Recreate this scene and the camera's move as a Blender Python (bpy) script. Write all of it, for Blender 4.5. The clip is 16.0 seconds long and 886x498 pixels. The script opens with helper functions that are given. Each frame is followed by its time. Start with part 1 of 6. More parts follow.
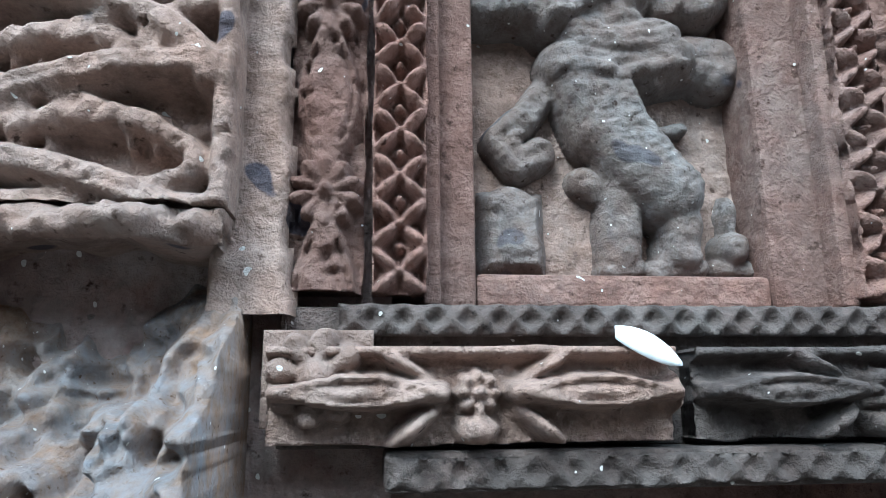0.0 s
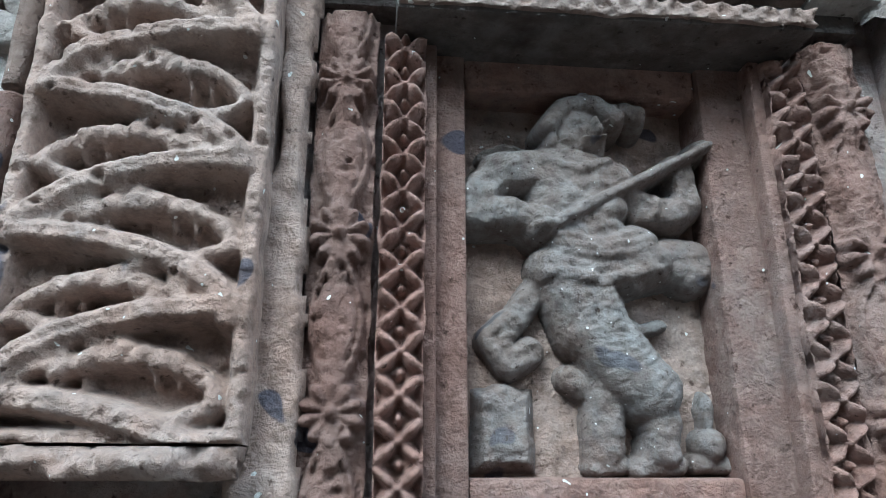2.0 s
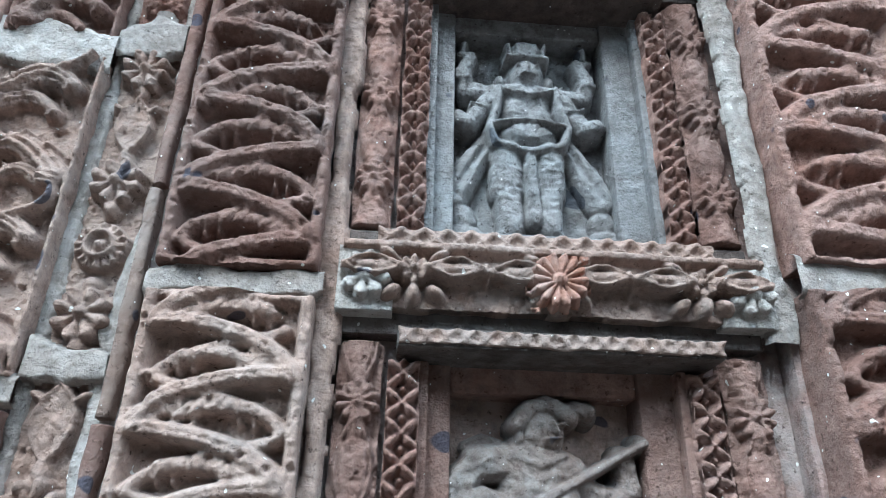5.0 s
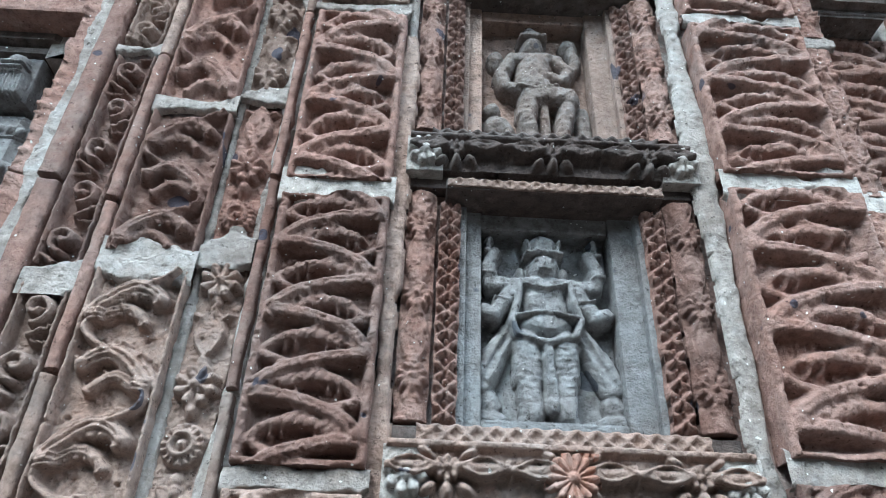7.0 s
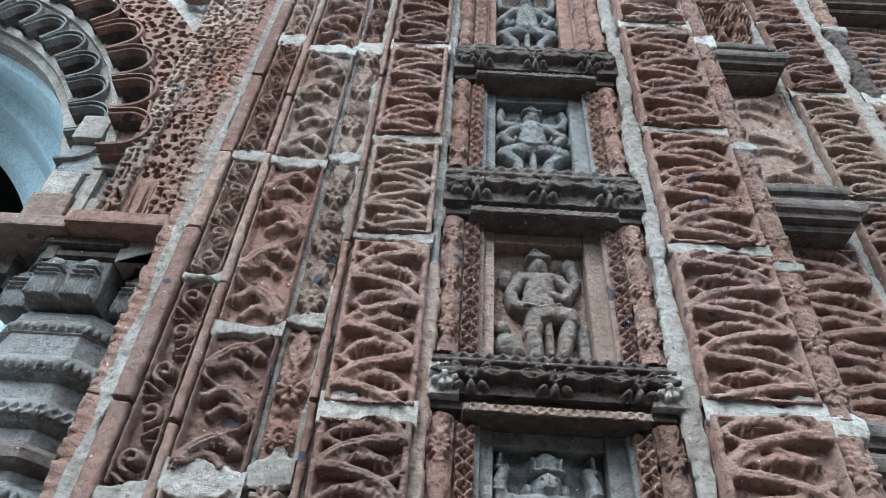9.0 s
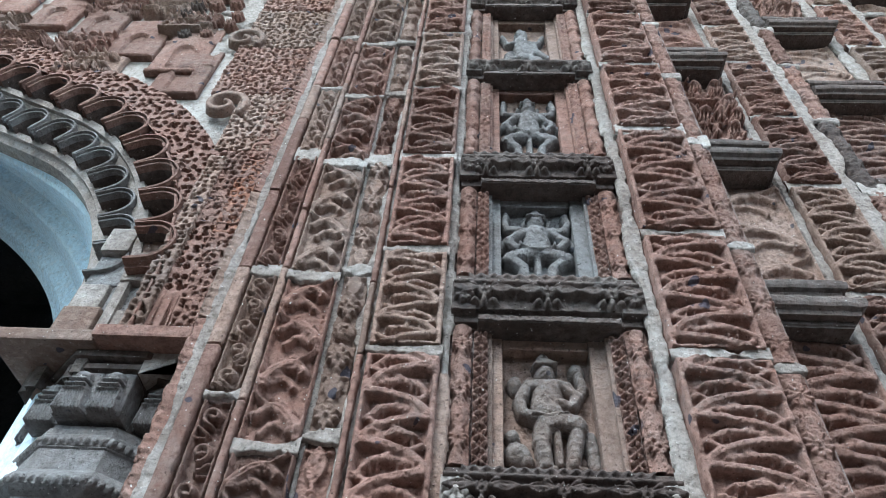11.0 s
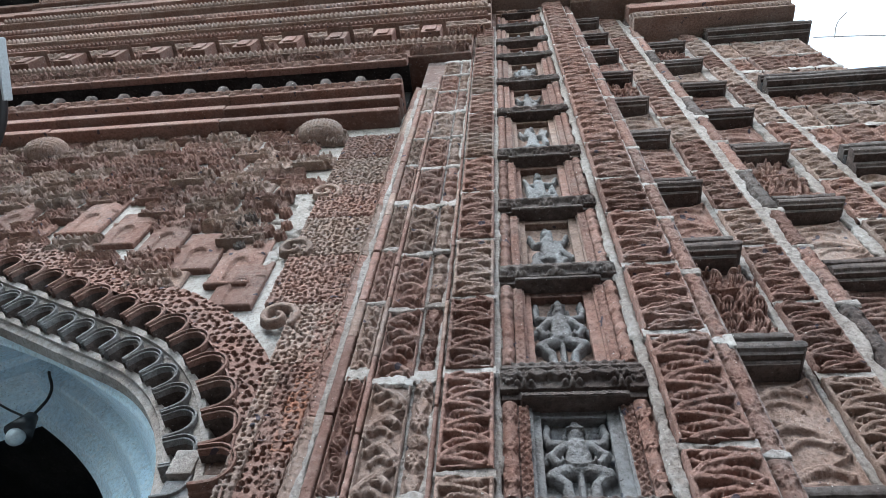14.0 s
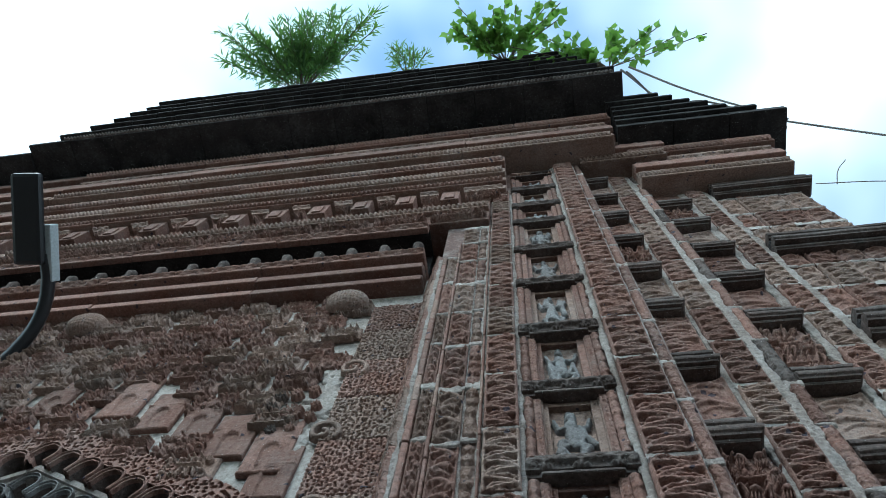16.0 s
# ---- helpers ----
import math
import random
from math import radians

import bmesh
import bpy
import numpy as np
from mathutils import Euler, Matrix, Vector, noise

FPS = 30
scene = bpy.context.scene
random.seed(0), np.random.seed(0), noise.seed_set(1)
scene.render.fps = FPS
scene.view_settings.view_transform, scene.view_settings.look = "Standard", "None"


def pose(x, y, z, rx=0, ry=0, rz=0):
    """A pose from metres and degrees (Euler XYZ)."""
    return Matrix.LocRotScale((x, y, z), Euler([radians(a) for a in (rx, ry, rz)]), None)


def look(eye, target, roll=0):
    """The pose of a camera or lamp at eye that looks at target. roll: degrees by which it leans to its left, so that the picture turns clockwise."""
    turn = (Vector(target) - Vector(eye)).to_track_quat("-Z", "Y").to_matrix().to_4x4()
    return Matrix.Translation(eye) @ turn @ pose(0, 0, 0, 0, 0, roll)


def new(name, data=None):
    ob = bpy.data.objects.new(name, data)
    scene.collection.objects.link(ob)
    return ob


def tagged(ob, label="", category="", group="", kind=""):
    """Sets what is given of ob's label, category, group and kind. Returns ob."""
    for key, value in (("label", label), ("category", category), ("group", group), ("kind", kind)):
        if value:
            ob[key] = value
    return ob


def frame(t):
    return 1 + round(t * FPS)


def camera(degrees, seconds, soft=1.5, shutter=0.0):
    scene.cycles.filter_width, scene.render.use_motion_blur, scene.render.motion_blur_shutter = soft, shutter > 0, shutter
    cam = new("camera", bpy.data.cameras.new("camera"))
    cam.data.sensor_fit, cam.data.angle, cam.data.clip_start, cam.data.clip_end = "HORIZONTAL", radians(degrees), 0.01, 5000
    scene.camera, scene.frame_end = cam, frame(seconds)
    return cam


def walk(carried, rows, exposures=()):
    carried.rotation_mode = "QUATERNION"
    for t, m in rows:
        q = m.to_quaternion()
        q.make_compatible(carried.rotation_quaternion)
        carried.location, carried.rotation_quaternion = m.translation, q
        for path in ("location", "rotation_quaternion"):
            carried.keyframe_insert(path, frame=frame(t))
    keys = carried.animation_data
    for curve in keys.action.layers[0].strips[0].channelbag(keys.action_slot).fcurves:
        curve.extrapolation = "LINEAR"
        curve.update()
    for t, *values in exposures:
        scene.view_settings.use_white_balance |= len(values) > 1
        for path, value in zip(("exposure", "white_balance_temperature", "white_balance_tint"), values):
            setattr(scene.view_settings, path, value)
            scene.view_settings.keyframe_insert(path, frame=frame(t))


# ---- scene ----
cam = camera(66.2, 16.0, 0.6)
PATH = [
    (0, (-0.012, 0.055, 1.075), (0.193, 1.997, 1.509), -0.5),
    (0.5, (-0.013, 0.046, 1.094), (0.19, 1.977, 1.575), -0.1),
    (1, (-0.009, 0.029, 1.118), (0.191, 1.948, 1.643), -0.3),
    (1.5, (-0.01, 0.013, 1.137), (0.182, 1.922, 1.701), -0.1),
    (2, (-0.01, -0.01, 1.159), (0.167, 1.886, 1.771), 0.0),
    (2.5, (-0.016, -0.028, 1.176), (0.161, 1.854, 1.831), 0.5),
    (3, (-0.015, -0.054, 1.189), (0.153, 1.807, 1.903), 0.6),
    (3.5, (-0.018, -0.086, 1.209), (0.143, 1.757, 1.97), 0.9),
    (4, (-0.015, -0.119, 1.223), (0.145, 1.7, 2.041), 0.9),
    (4.2, (-0.013, -0.135, 1.231), (0.146, 1.673, 2.072), 0.9),
    (6.3, (-0.009, -0.318, 1.331), (0.054, 1.439, 2.284), 1.5),
    (6.5, (-0.009, -0.329, 1.33), (0.044, 1.407, 2.322), 1.5),
    (7, (-0.021, -0.389, 1.347), (0.01, 1.299, 2.42), 2.3),
    (7.5, (-0.027, -0.452, 1.361), (-0.009, 1.193, 2.498), 2.5),
    (8, (-0.031, -0.531, 1.376), (-0.047, 1.049, 2.602), 3.6),
    (8.5, (-0.031, -0.578, 1.382), (-0.056, 0.959, 2.662), 4.1),
    (9, (-0.028, -0.627, 1.392), (-0.071, 0.856, 2.733), 4.4),
    (9.2, (-0.027, -0.64, 1.393), (-0.081, 0.825, 2.754), 4.6),
    (11.3, (-0.001, -0.765, 1.409), (-0.113, 0.538, 2.922), 4.8),
    (11.5, (0.003, -0.788, 1.408), (-0.116, 0.491, 2.942), 4.9),
    (12, (0.004, -0.829, 1.408), (-0.142, 0.395, 2.983), 5.2),
    (12.5, (0.018, -0.872, 1.412), (-0.15, 0.289, 3.031), 5.3),
    (13, (0.0, -0.908, 1.413), (-0.18, 0.193, 3.073), 6.7),
    (13.5, (-0.004, -0.948, 1.418), (-0.19, 0.102, 3.11), 7.0),
    (14, (-0.009, -1.009, 1.417), (-0.212, -0.015, 3.141), 7.3),
    (14.5, (-0.022, -1.074, 1.411), (-0.247, -0.174, 3.182), 9.3),
    (15, (-0.013, -1.151, 1.4), (-0.222, -0.332, 3.213), 9.5),
    (15.5, (-0.004, -1.231, 1.396), (-0.232, -0.508, 3.247), 11.5),
    (16, (0.013, -1.313, 1.392), (-0.224, -0.668, 3.271), 13.5),
]
EXPOSURE = [(0.0, 1.12, 5250, 0), (2.0, 0.95, 5200, -3), (3.5, 1.22, 5200, -1), (7.0, 1.1, 5350, -1), (9.0, 0.82, 5500, 0), (12.5, 0.7, 5650, 5), (14.5, 0.38, 5750, 6), (15.2, -0.05, 5600, 2), (16.0, -0.32, 5350, -4)]
walk(cam, [(t, look(eye, target, roll)) for t, eye, target, roll in PATH], EXPOSURE)


# ---- sky, sun ----
world = bpy.data.worlds.new("sky")
scene.world = world
world.use_nodes = True
wn, wl = world.node_tree.nodes, world.node_tree.links
wn.clear()
w_out = wn.new("ShaderNodeOutputWorld")
w_bg = wn.new("ShaderNodeBackground")
w_sky = wn.new("ShaderNodeTexSky")
w_sky.sky_type, w_sky.sun_disc = "NISHITA", False
w_sky.sun_elevation, w_sky.sun_rotation = radians(47), radians(207)
w_sky.air_density, w_sky.dust_density = 1.2, 1.5
w_coord = wn.new("ShaderNodeTexCoord")
w_noise = wn.new("ShaderNodeTexNoise")
w_noise.inputs["Scale"].default_value, w_noise.inputs["Detail"].default_value = 1.5, 4.0
w_ramp = wn.new("ShaderNodeValToRGB")
w_ramp.color_ramp.elements[0].position, w_ramp.color_ramp.elements[1].position = 0.34, 0.56
w_mix = wn.new("ShaderNodeMix")
w_mix.data_type = "RGBA"
w_mix.inputs["B"].default_value = (21.0, 21.8, 22.2, 1)
wl.new(w_coord.outputs["Generated"], w_noise.inputs["Vector"])
wl.new(w_noise.outputs["Fac"], w_ramp.inputs["Fac"])
wl.new(w_ramp.outputs["Color"], w_mix.inputs["Factor"])
w_lift = wn.new("ShaderNodeMix")
w_lift.data_type, w_lift.blend_type = "RGBA", "MULTIPLY"
w_lift.inputs["Factor"].default_value, w_lift.inputs["B"].default_value = 1.0, (3.1, 3.4, 3.2, 1)
wl.new(w_sky.outputs["Color"], w_lift.inputs["A"])
wl.new(w_lift.outputs["Result"], w_mix.inputs["A"])
wl.new(w_mix.outputs["Result"], w_bg.inputs["Color"])
w_bg.inputs["Strength"].default_value = 0.10
wl.new(w_bg.outputs["Background"], w_out.inputs["Surface"])

sun_data = bpy.data.lights.new("sun", "SUN")
sun_data.energy, sun_data.angle, sun_data.color = 2.4, radians(24), (1.0, 0.97, 0.92)
sun = new("sun", sun_data)
sun.matrix_world = look((-4.5, -8.2, 12.6), (0, 0.4, 2.5))


# ---- materials ----
def mixer(nodes, links, fac, a, b, blend="MIX"):
    m = nodes.new("ShaderNodeMix")
    m.data_type, m.blend_type = "RGBA", blend
    for key, v in (("Factor", fac), ("A", a), ("B", b)):
        if hasattr(v, "is_linked"):
            links.new(v, m.inputs[key])
        else:
            m.inputs[key].default_value = v if key == "Factor" else (*v, 1)
    return m.outputs["Result"]


def noise_mask(nodes, links, vec, scale, lo, hi, detail=5.0, rough=0.6):
    n = nodes.new("ShaderNodeTexNoise")
    n.inputs["Scale"].default_value, n.inputs["Detail"].default_value, n.inputs["Roughness"].default_value = scale, detail, rough
    links.new(vec, n.inputs["Vector"])
    r = nodes.new("ShaderNodeMapRange")
    r.inputs["From Min"].default_value, r.inputs["From Max"].default_value = lo, hi
    links.new(n.outputs["Fac"], r.inputs["Value"])
    return r.outputs["Result"]


def earthen(name, base, second, dust=(0.42, 0.39, 0.37), dust_amount=0.5, soot=0.35, blue=0.0, rough=0.92, bump=0.5, grain=1.0, vary=0.35):
    """Weathered clay, stone or plaster: two tones, lime dust, black lichen, pits and grain in world metres."""
    mat = bpy.data.materials.new(name)
    mat.use_nodes = True
    nodes, links = mat.node_tree.nodes, mat.node_tree.links
    bsdf = nodes["Principled BSDF"]
    geo = nodes.new("ShaderNodeNewGeometry")
    pos = geo.outputs["Position"]
    info = nodes.new("ShaderNodeObjectInfo")
    colour = mixer(nodes, links, noise_mask(nodes, links, pos, 5.0 * grain, 0.35, 0.65), base, second)
    hsv = nodes.new("ShaderNodeHueSaturation")
    spread = nodes.new("ShaderNodeMapRange")
    spread.inputs["To Min"].default_value, spread.inputs["To Max"].default_value = 1 - vary, 1 + vary
    links.new(info.outputs["Random"], spread.inputs["Value"])
    links.new(spread.outputs["Result"], hsv.inputs["Value"])
    links.new(colour, hsv.inputs["Color"])
    colour = hsv.outputs["Color"]
    colour = mixer(nodes, links, noise_mask(nodes, links, pos, 55.0 * grain, 0.42, 0.68, 8.0, 0.75), colour, [c * 0.55 for c in base])
    colour = mixer(nodes, links, noise_mask(nodes, links, pos, 31.0 * grain, 0.52, 0.74, 8.0, 0.75), colour, [min(0.8, c * 1.22 + 0.015) for c in second])
    # lime dust in broad patches broken up by grain
    broad = noise_mask(nodes, links, pos, 3.1 * grain, 0.42, 0.72)
    fine = noise_mask(nodes, links, pos, 38.0 * grain, 0.3, 0.62)
    patch = nodes.new("ShaderNodeMath")
    patch.operation = "MULTIPLY"
    links.new(broad, patch.inputs[0]), links.new(fine, patch.inputs[1])
    amount = nodes.new("ShaderNodeMath")
    amount.operation = "MULTIPLY"
    amount.inputs[1].default_value = dust_amount
    links.new(patch.outputs[0], amount.inputs[0])
    colour = mixer(nodes, links, amount.outputs[0], colour, dust)
    dark = noise_mask(nodes, links, pos, 6.3 * grain, 0.56, 0.74, 7.0, 0.7)
    dim = nodes.new("ShaderNodeMath")
    dim.operation = "MULTIPLY"
    dim.inputs[1].default_value = soot
    links.new(dark, dim.inputs[0])
    colour = mixer(nodes, links, dim.outputs[0], colour, (0.035, 0.033, 0.034))
    if blue:
        spot = noise_mask(nodes, links, pos, 19.0, 0.735, 0.75, 1.0, 0.4)
        b = nodes.new("ShaderNodeMath")
        b.operation = "MULTIPLY"
        b.inputs[1].default_value = blue
        links.new(spot, b.inputs[0])
        colour = mixer(nodes, links, b.outputs[0], colour, (0.02, 0.03, 0.055))
    pit = noise_mask(nodes, links, pos, 120.0 * grain, 0.62, 0.74, 3.0)
    colour = mixer(nodes, links, pit, colour, [c * 0.3 for c in base])
    speck = noise_mask(nodes, links, pos, 170.0 * grain, 0.835, 0.85, 0.0)
    colour = mixer(nodes, links, speck, colour, (0.6, 0.58, 0.55))
    links.new(colour, bsdf.inputs["Base Color"])
    bsdf.inputs["Roughness"].default_value = rough
    bsdf.inputs["Specular IOR Level"].default_value = 0.25
    coarse = nodes.new("ShaderNodeTexNoise")
    coarse.inputs["Scale"].default_value, coarse.inputs["Detail"].default_value, coarse.inputs["Roughness"].default_value = 85.0 * grain, 6.0, 0.7
    links.new(pos, coarse.inputs["Vector"])
    bmp = nodes.new("ShaderNodeBump")
    bmp.inputs["Strength"].default_value, bmp.inputs["Distance"].default_value = min(1.0, bump * 1.6), 0.009 / grain
    links.new(coarse.outputs["Fac"], bmp.inputs["Height"])
    links.new(bmp.outputs["Normal"], bsdf.inputs["Normal"])
    return mat


def simple(name, colour, rough=0.5, metal=0.0, bump=0.0, scale=60.0):
    mat = bpy.data.materials.new(name)
    mat.use_nodes = True
    nodes, links = mat.node_tree.nodes, mat.node_tree.links
    bsdf = nodes["Principled BSDF"]
    geo = nodes.new("ShaderNodeNewGeometry")
    c = mixer(nodes, links, noise_mask(nodes, links, geo.outputs["Position"], scale, 0.3, 0.7), colour, [v * 0.7 for v in colour])
    links.new(c, bsdf.inputs["Base Color"])
    bsdf.inputs["Roughness"].default_value, bsdf.inputs["Metallic"].default_value = rough, metal
    return mat


RED = earthen("red_terracotta", (0.205, 0.108, 0.083), (0.235, 0.145, 0.120), dust=(0.32, 0.27, 0.245), dust_amount=0.45, soot=0.6, blue=0.75, bump=0.7)
BUFF = earthen("buff_terracotta", (0.235, 0.150, 0.116), (0.285, 0.205, 0.170), dust=(0.35, 0.305, 0.28), dust_amount=0.6, soot=0.5, blue=0.75, bump=0.7)
GREY = earthen("grey_terracotta", (0.165, 0.145, 0.138), (0.235, 0.228, 0.228), dust=(0.31, 0.325, 0.335), dust_amount=0.75, soot=0.65, blue=0.6, vary=0.15, bump=0.7)
# sooty lintels; also the shade in lobe hollows and under eave slabs
DARK = earthen("blackened_shaded_terracotta", (0.062, 0.047, 0.042), (0.115, 0.084, 0.074), dust=(0.26, 0.24, 0.225), dust_amount=0.55, soot=0.85)
# lichen on the roof tiles; in the cornice slot it stands for shade
BLACK = earthen("lichen_black_and_slot_shade", (0.022, 0.021, 0.022), (0.04, 0.036, 0.036), dust=(0.22, 0.21, 0.21), dust_amount=0.3, soot=0.7)
MORTAR = earthen("lime_mortar", (0.31, 0.265, 0.235), (0.42, 0.38, 0.35), dust=(0.56, 0.54, 0.52), dust_amount=0.9, soot=0.6, vary=0.15, bump=0.9)
SEAM = earthen("stained_lime_mortar", (0.225, 0.182, 0.158), (0.345, 0.305, 0.278), dust=(0.48, 0.46, 0.445), dust_amount=0.8, soot=0.65, vary=0.1, bump=0.9)
WALLRED = earthen("red_brick_core", (0.165, 0.105, 0.09), (0.235, 0.155, 0.135), dust_amount=0.8, soot=0.5)
STATUE = earthen("grey_washed_terracotta", (0.185, 0.128, 0.105), (0.205, 0.178, 0.162), dust=(0.28, 0.305, 0.32), dust_amount=0.6, soot=0.5, blue=0.5, grain=1.6, vary=0.05, bump=0.8)
RUBBLE = earthen("broken_brick_core", (0.29, 0.165, 0.09), (0.20, 0.165, 0.145), dust=(0.21, 0.23, 0.26), dust_amount=0.95, soot=0.75, grain=2.0, vary=0.05, bump=1.0)
ORANGE = earthen("fresh_red_terracotta", (0.31, 0.135, 0.085), (0.26, 0.13, 0.09), dust_amount=0.4, soot=0.4, vary=0.1)
WHITE = earthen("whitewashed_plaster", (0.72, 0.86, 0.95), (0.64, 0.80, 0.92), dust=(0.78, 0.89, 0.95), dust_amount=0.8, soot=0.15, vary=0.03, bump=0.2)
# near-black so that the colour itself carries the porch's lack of light
SHADE = earthen("plaster_with_room_shade", (0.06, 0.07, 0.08), (0.045, 0.05, 0.055), dust_amount=0.2, soot=0.4, vary=0.05)
EARTH = earthen("trodden_earth", (0.115, 0.097, 0.08), (0.09, 0.078, 0.066), dust_amount=0.3, soot=0.1, grain=0.3)
BLACKMETAL = simple("black_painted_metal", (0.012, 0.013, 0.016), 0.45)
GREYMETAL = simple("grey_painted_bracket", (0.45, 0.5, 0.52), 0.5)
CABLE = simple("pale_cable", (0.45, 0.43, 0.42), 0.6)
TWIG = simple("brown_stem", (0.12, 0.09, 0.06), 0.8)
LEAF_A = simple("grey_green_leaf", (0.11, 0.185, 0.105), 0.6, scale=9.0)
LEAF_B = simple("fresh_green_leaf", (0.13, 0.25, 0.035), 0.5, scale=7.0)
PAPER = simple("white_petal", (0.78, 0.82, 0.85), 0.6)
for leaf in (LEAF_A, LEAF_B):
    tree = leaf.node_tree
    principled = tree.nodes["Principled BSDF"]
    glow = tree.nodes.new("ShaderNodeBsdfTranslucent")
    blend = tree.nodes.new("ShaderNodeMixShader")
    blend.inputs[0].default_value = 0.45
    glow.inputs["Color"].default_value = (0.2, 0.38, 0.06, 1)
    tree.links.new(principled.outputs[0], blend.inputs[1])
    tree.links.new(glow.outputs[0], blend.inputs[2])
    tree.links.new(blend.outputs[0], tree.nodes["Material Output"].inputs["Surface"])


# ---- mesh helpers ----
def mesh_from(name, verts, quads, mat, smooth=True):
    """A mesh from arrays of places and of four corners a face."""
    verts, quads = np.asarray(verts, np.float32), np.asarray(quads, np.int32)
    me = bpy.data.meshes.new(name)
    me.vertices.add(len(verts))
    me.vertices.foreach_set("co", verts.ravel())
    me.loops.add(quads.size)
    me.loops.foreach_set("vertex_index", quads.ravel())
    me.polygons.add(len(quads))
    me.polygons.foreach_set("loop_start", np.arange(0, quads.size, 4, dtype=np.int32))
    me.polygons.foreach_set("use_smooth", np.full(len(quads), smooth))
    me.update(calc_edges=True)
    me.materials.append(mat)
    return me


def place(name, me, parent=None, at=(0, 0, 0), scale=(1, 1, 1), turn=0.0, label=""):
    """One mesh object under a thing, at a world place."""
    ob = new(name, me)
    ob.parent = parent
    ob.location = Vector(at) - (parent.location if parent else Vector())
    ob.scale = scale
    ob.rotation_euler = (0, 0, radians(turn))
    return tagged(ob, label)


def thing(name, at, label, category, group="", kind=""):
    ob = new(name)
    ob.location = at
    ob.empty_display_size = 0.05
    return tagged(ob, label, category, group, kind)


def bm_mesh(name, bm, mat, smooth=False):
    me = bpy.data.meshes.new(name)
    bm.to_mesh(me)
    bm.free()
    if smooth:
        me.polygons.foreach_set("use_smooth", np.full(len(me.polygons), True))
    me.materials.append(mat)
    return me


def add_box(bm, x0, x1, y0, y1, z0, z1, bevel=0.0):
    made = bmesh.ops.create_cube(bm, size=1.0)
    bmesh.ops.transform(bm, matrix=Matrix.LocRotScale(((x0 + x1) / 2, (y0 + y1) / 2, (z0 + z1) / 2), None, (x1 - x0, y1 - y0, z1 - z0)), verts=made["verts"])
    if bevel:
        edges = list({e for v in made["verts"] for e in v.link_edges})
        bmesh.ops.bevel(bm, geom=edges, offset=bevel, segments=2, affect="EDGES", profile=0.6)


def box_mesh(name, sx, sy, sz, mat, bevel=0.004):
    """A worn block with its corner at the origin, reaching to +x, +y and +z."""
    bm = bmesh.new()
    add_box(bm, 0, sx, 0, sy, 0, sz, min(bevel, sx / 3, sy / 3, sz / 3))
    return bm_mesh(name, bm, mat)


def value_noise(u, v, size, seed):
    """Smooth noise from 0 to 1 with a grain of that size."""
    a, b = u / size + 100.0, v / size + 100.0
    i, j = np.floor(a).astype(np.int64), np.floor(b).astype(np.int64)
    fa, fb = a - i, b - j
    fa, fb = fa * fa * (3 - 2 * fa), fb * fb * (3 - 2 * fb)

    def at(p, q):
        h = (p * 374761393 + q * 668265263 + seed * 974711) & 0x7FFFFFFF
        h = ((h ^ (h >> 13)) * 1274126177) & 0x7FFFFFFF
        return ((h ^ (h >> 16)) & 0xFFFF) / 65535.0

    return (at(i, j) * (1 - fa) + at(i + 1, j) * fa) * (1 - fb) + (at(i, j + 1) * (1 - fa) + at(i + 1, j + 1) * fa) * fb


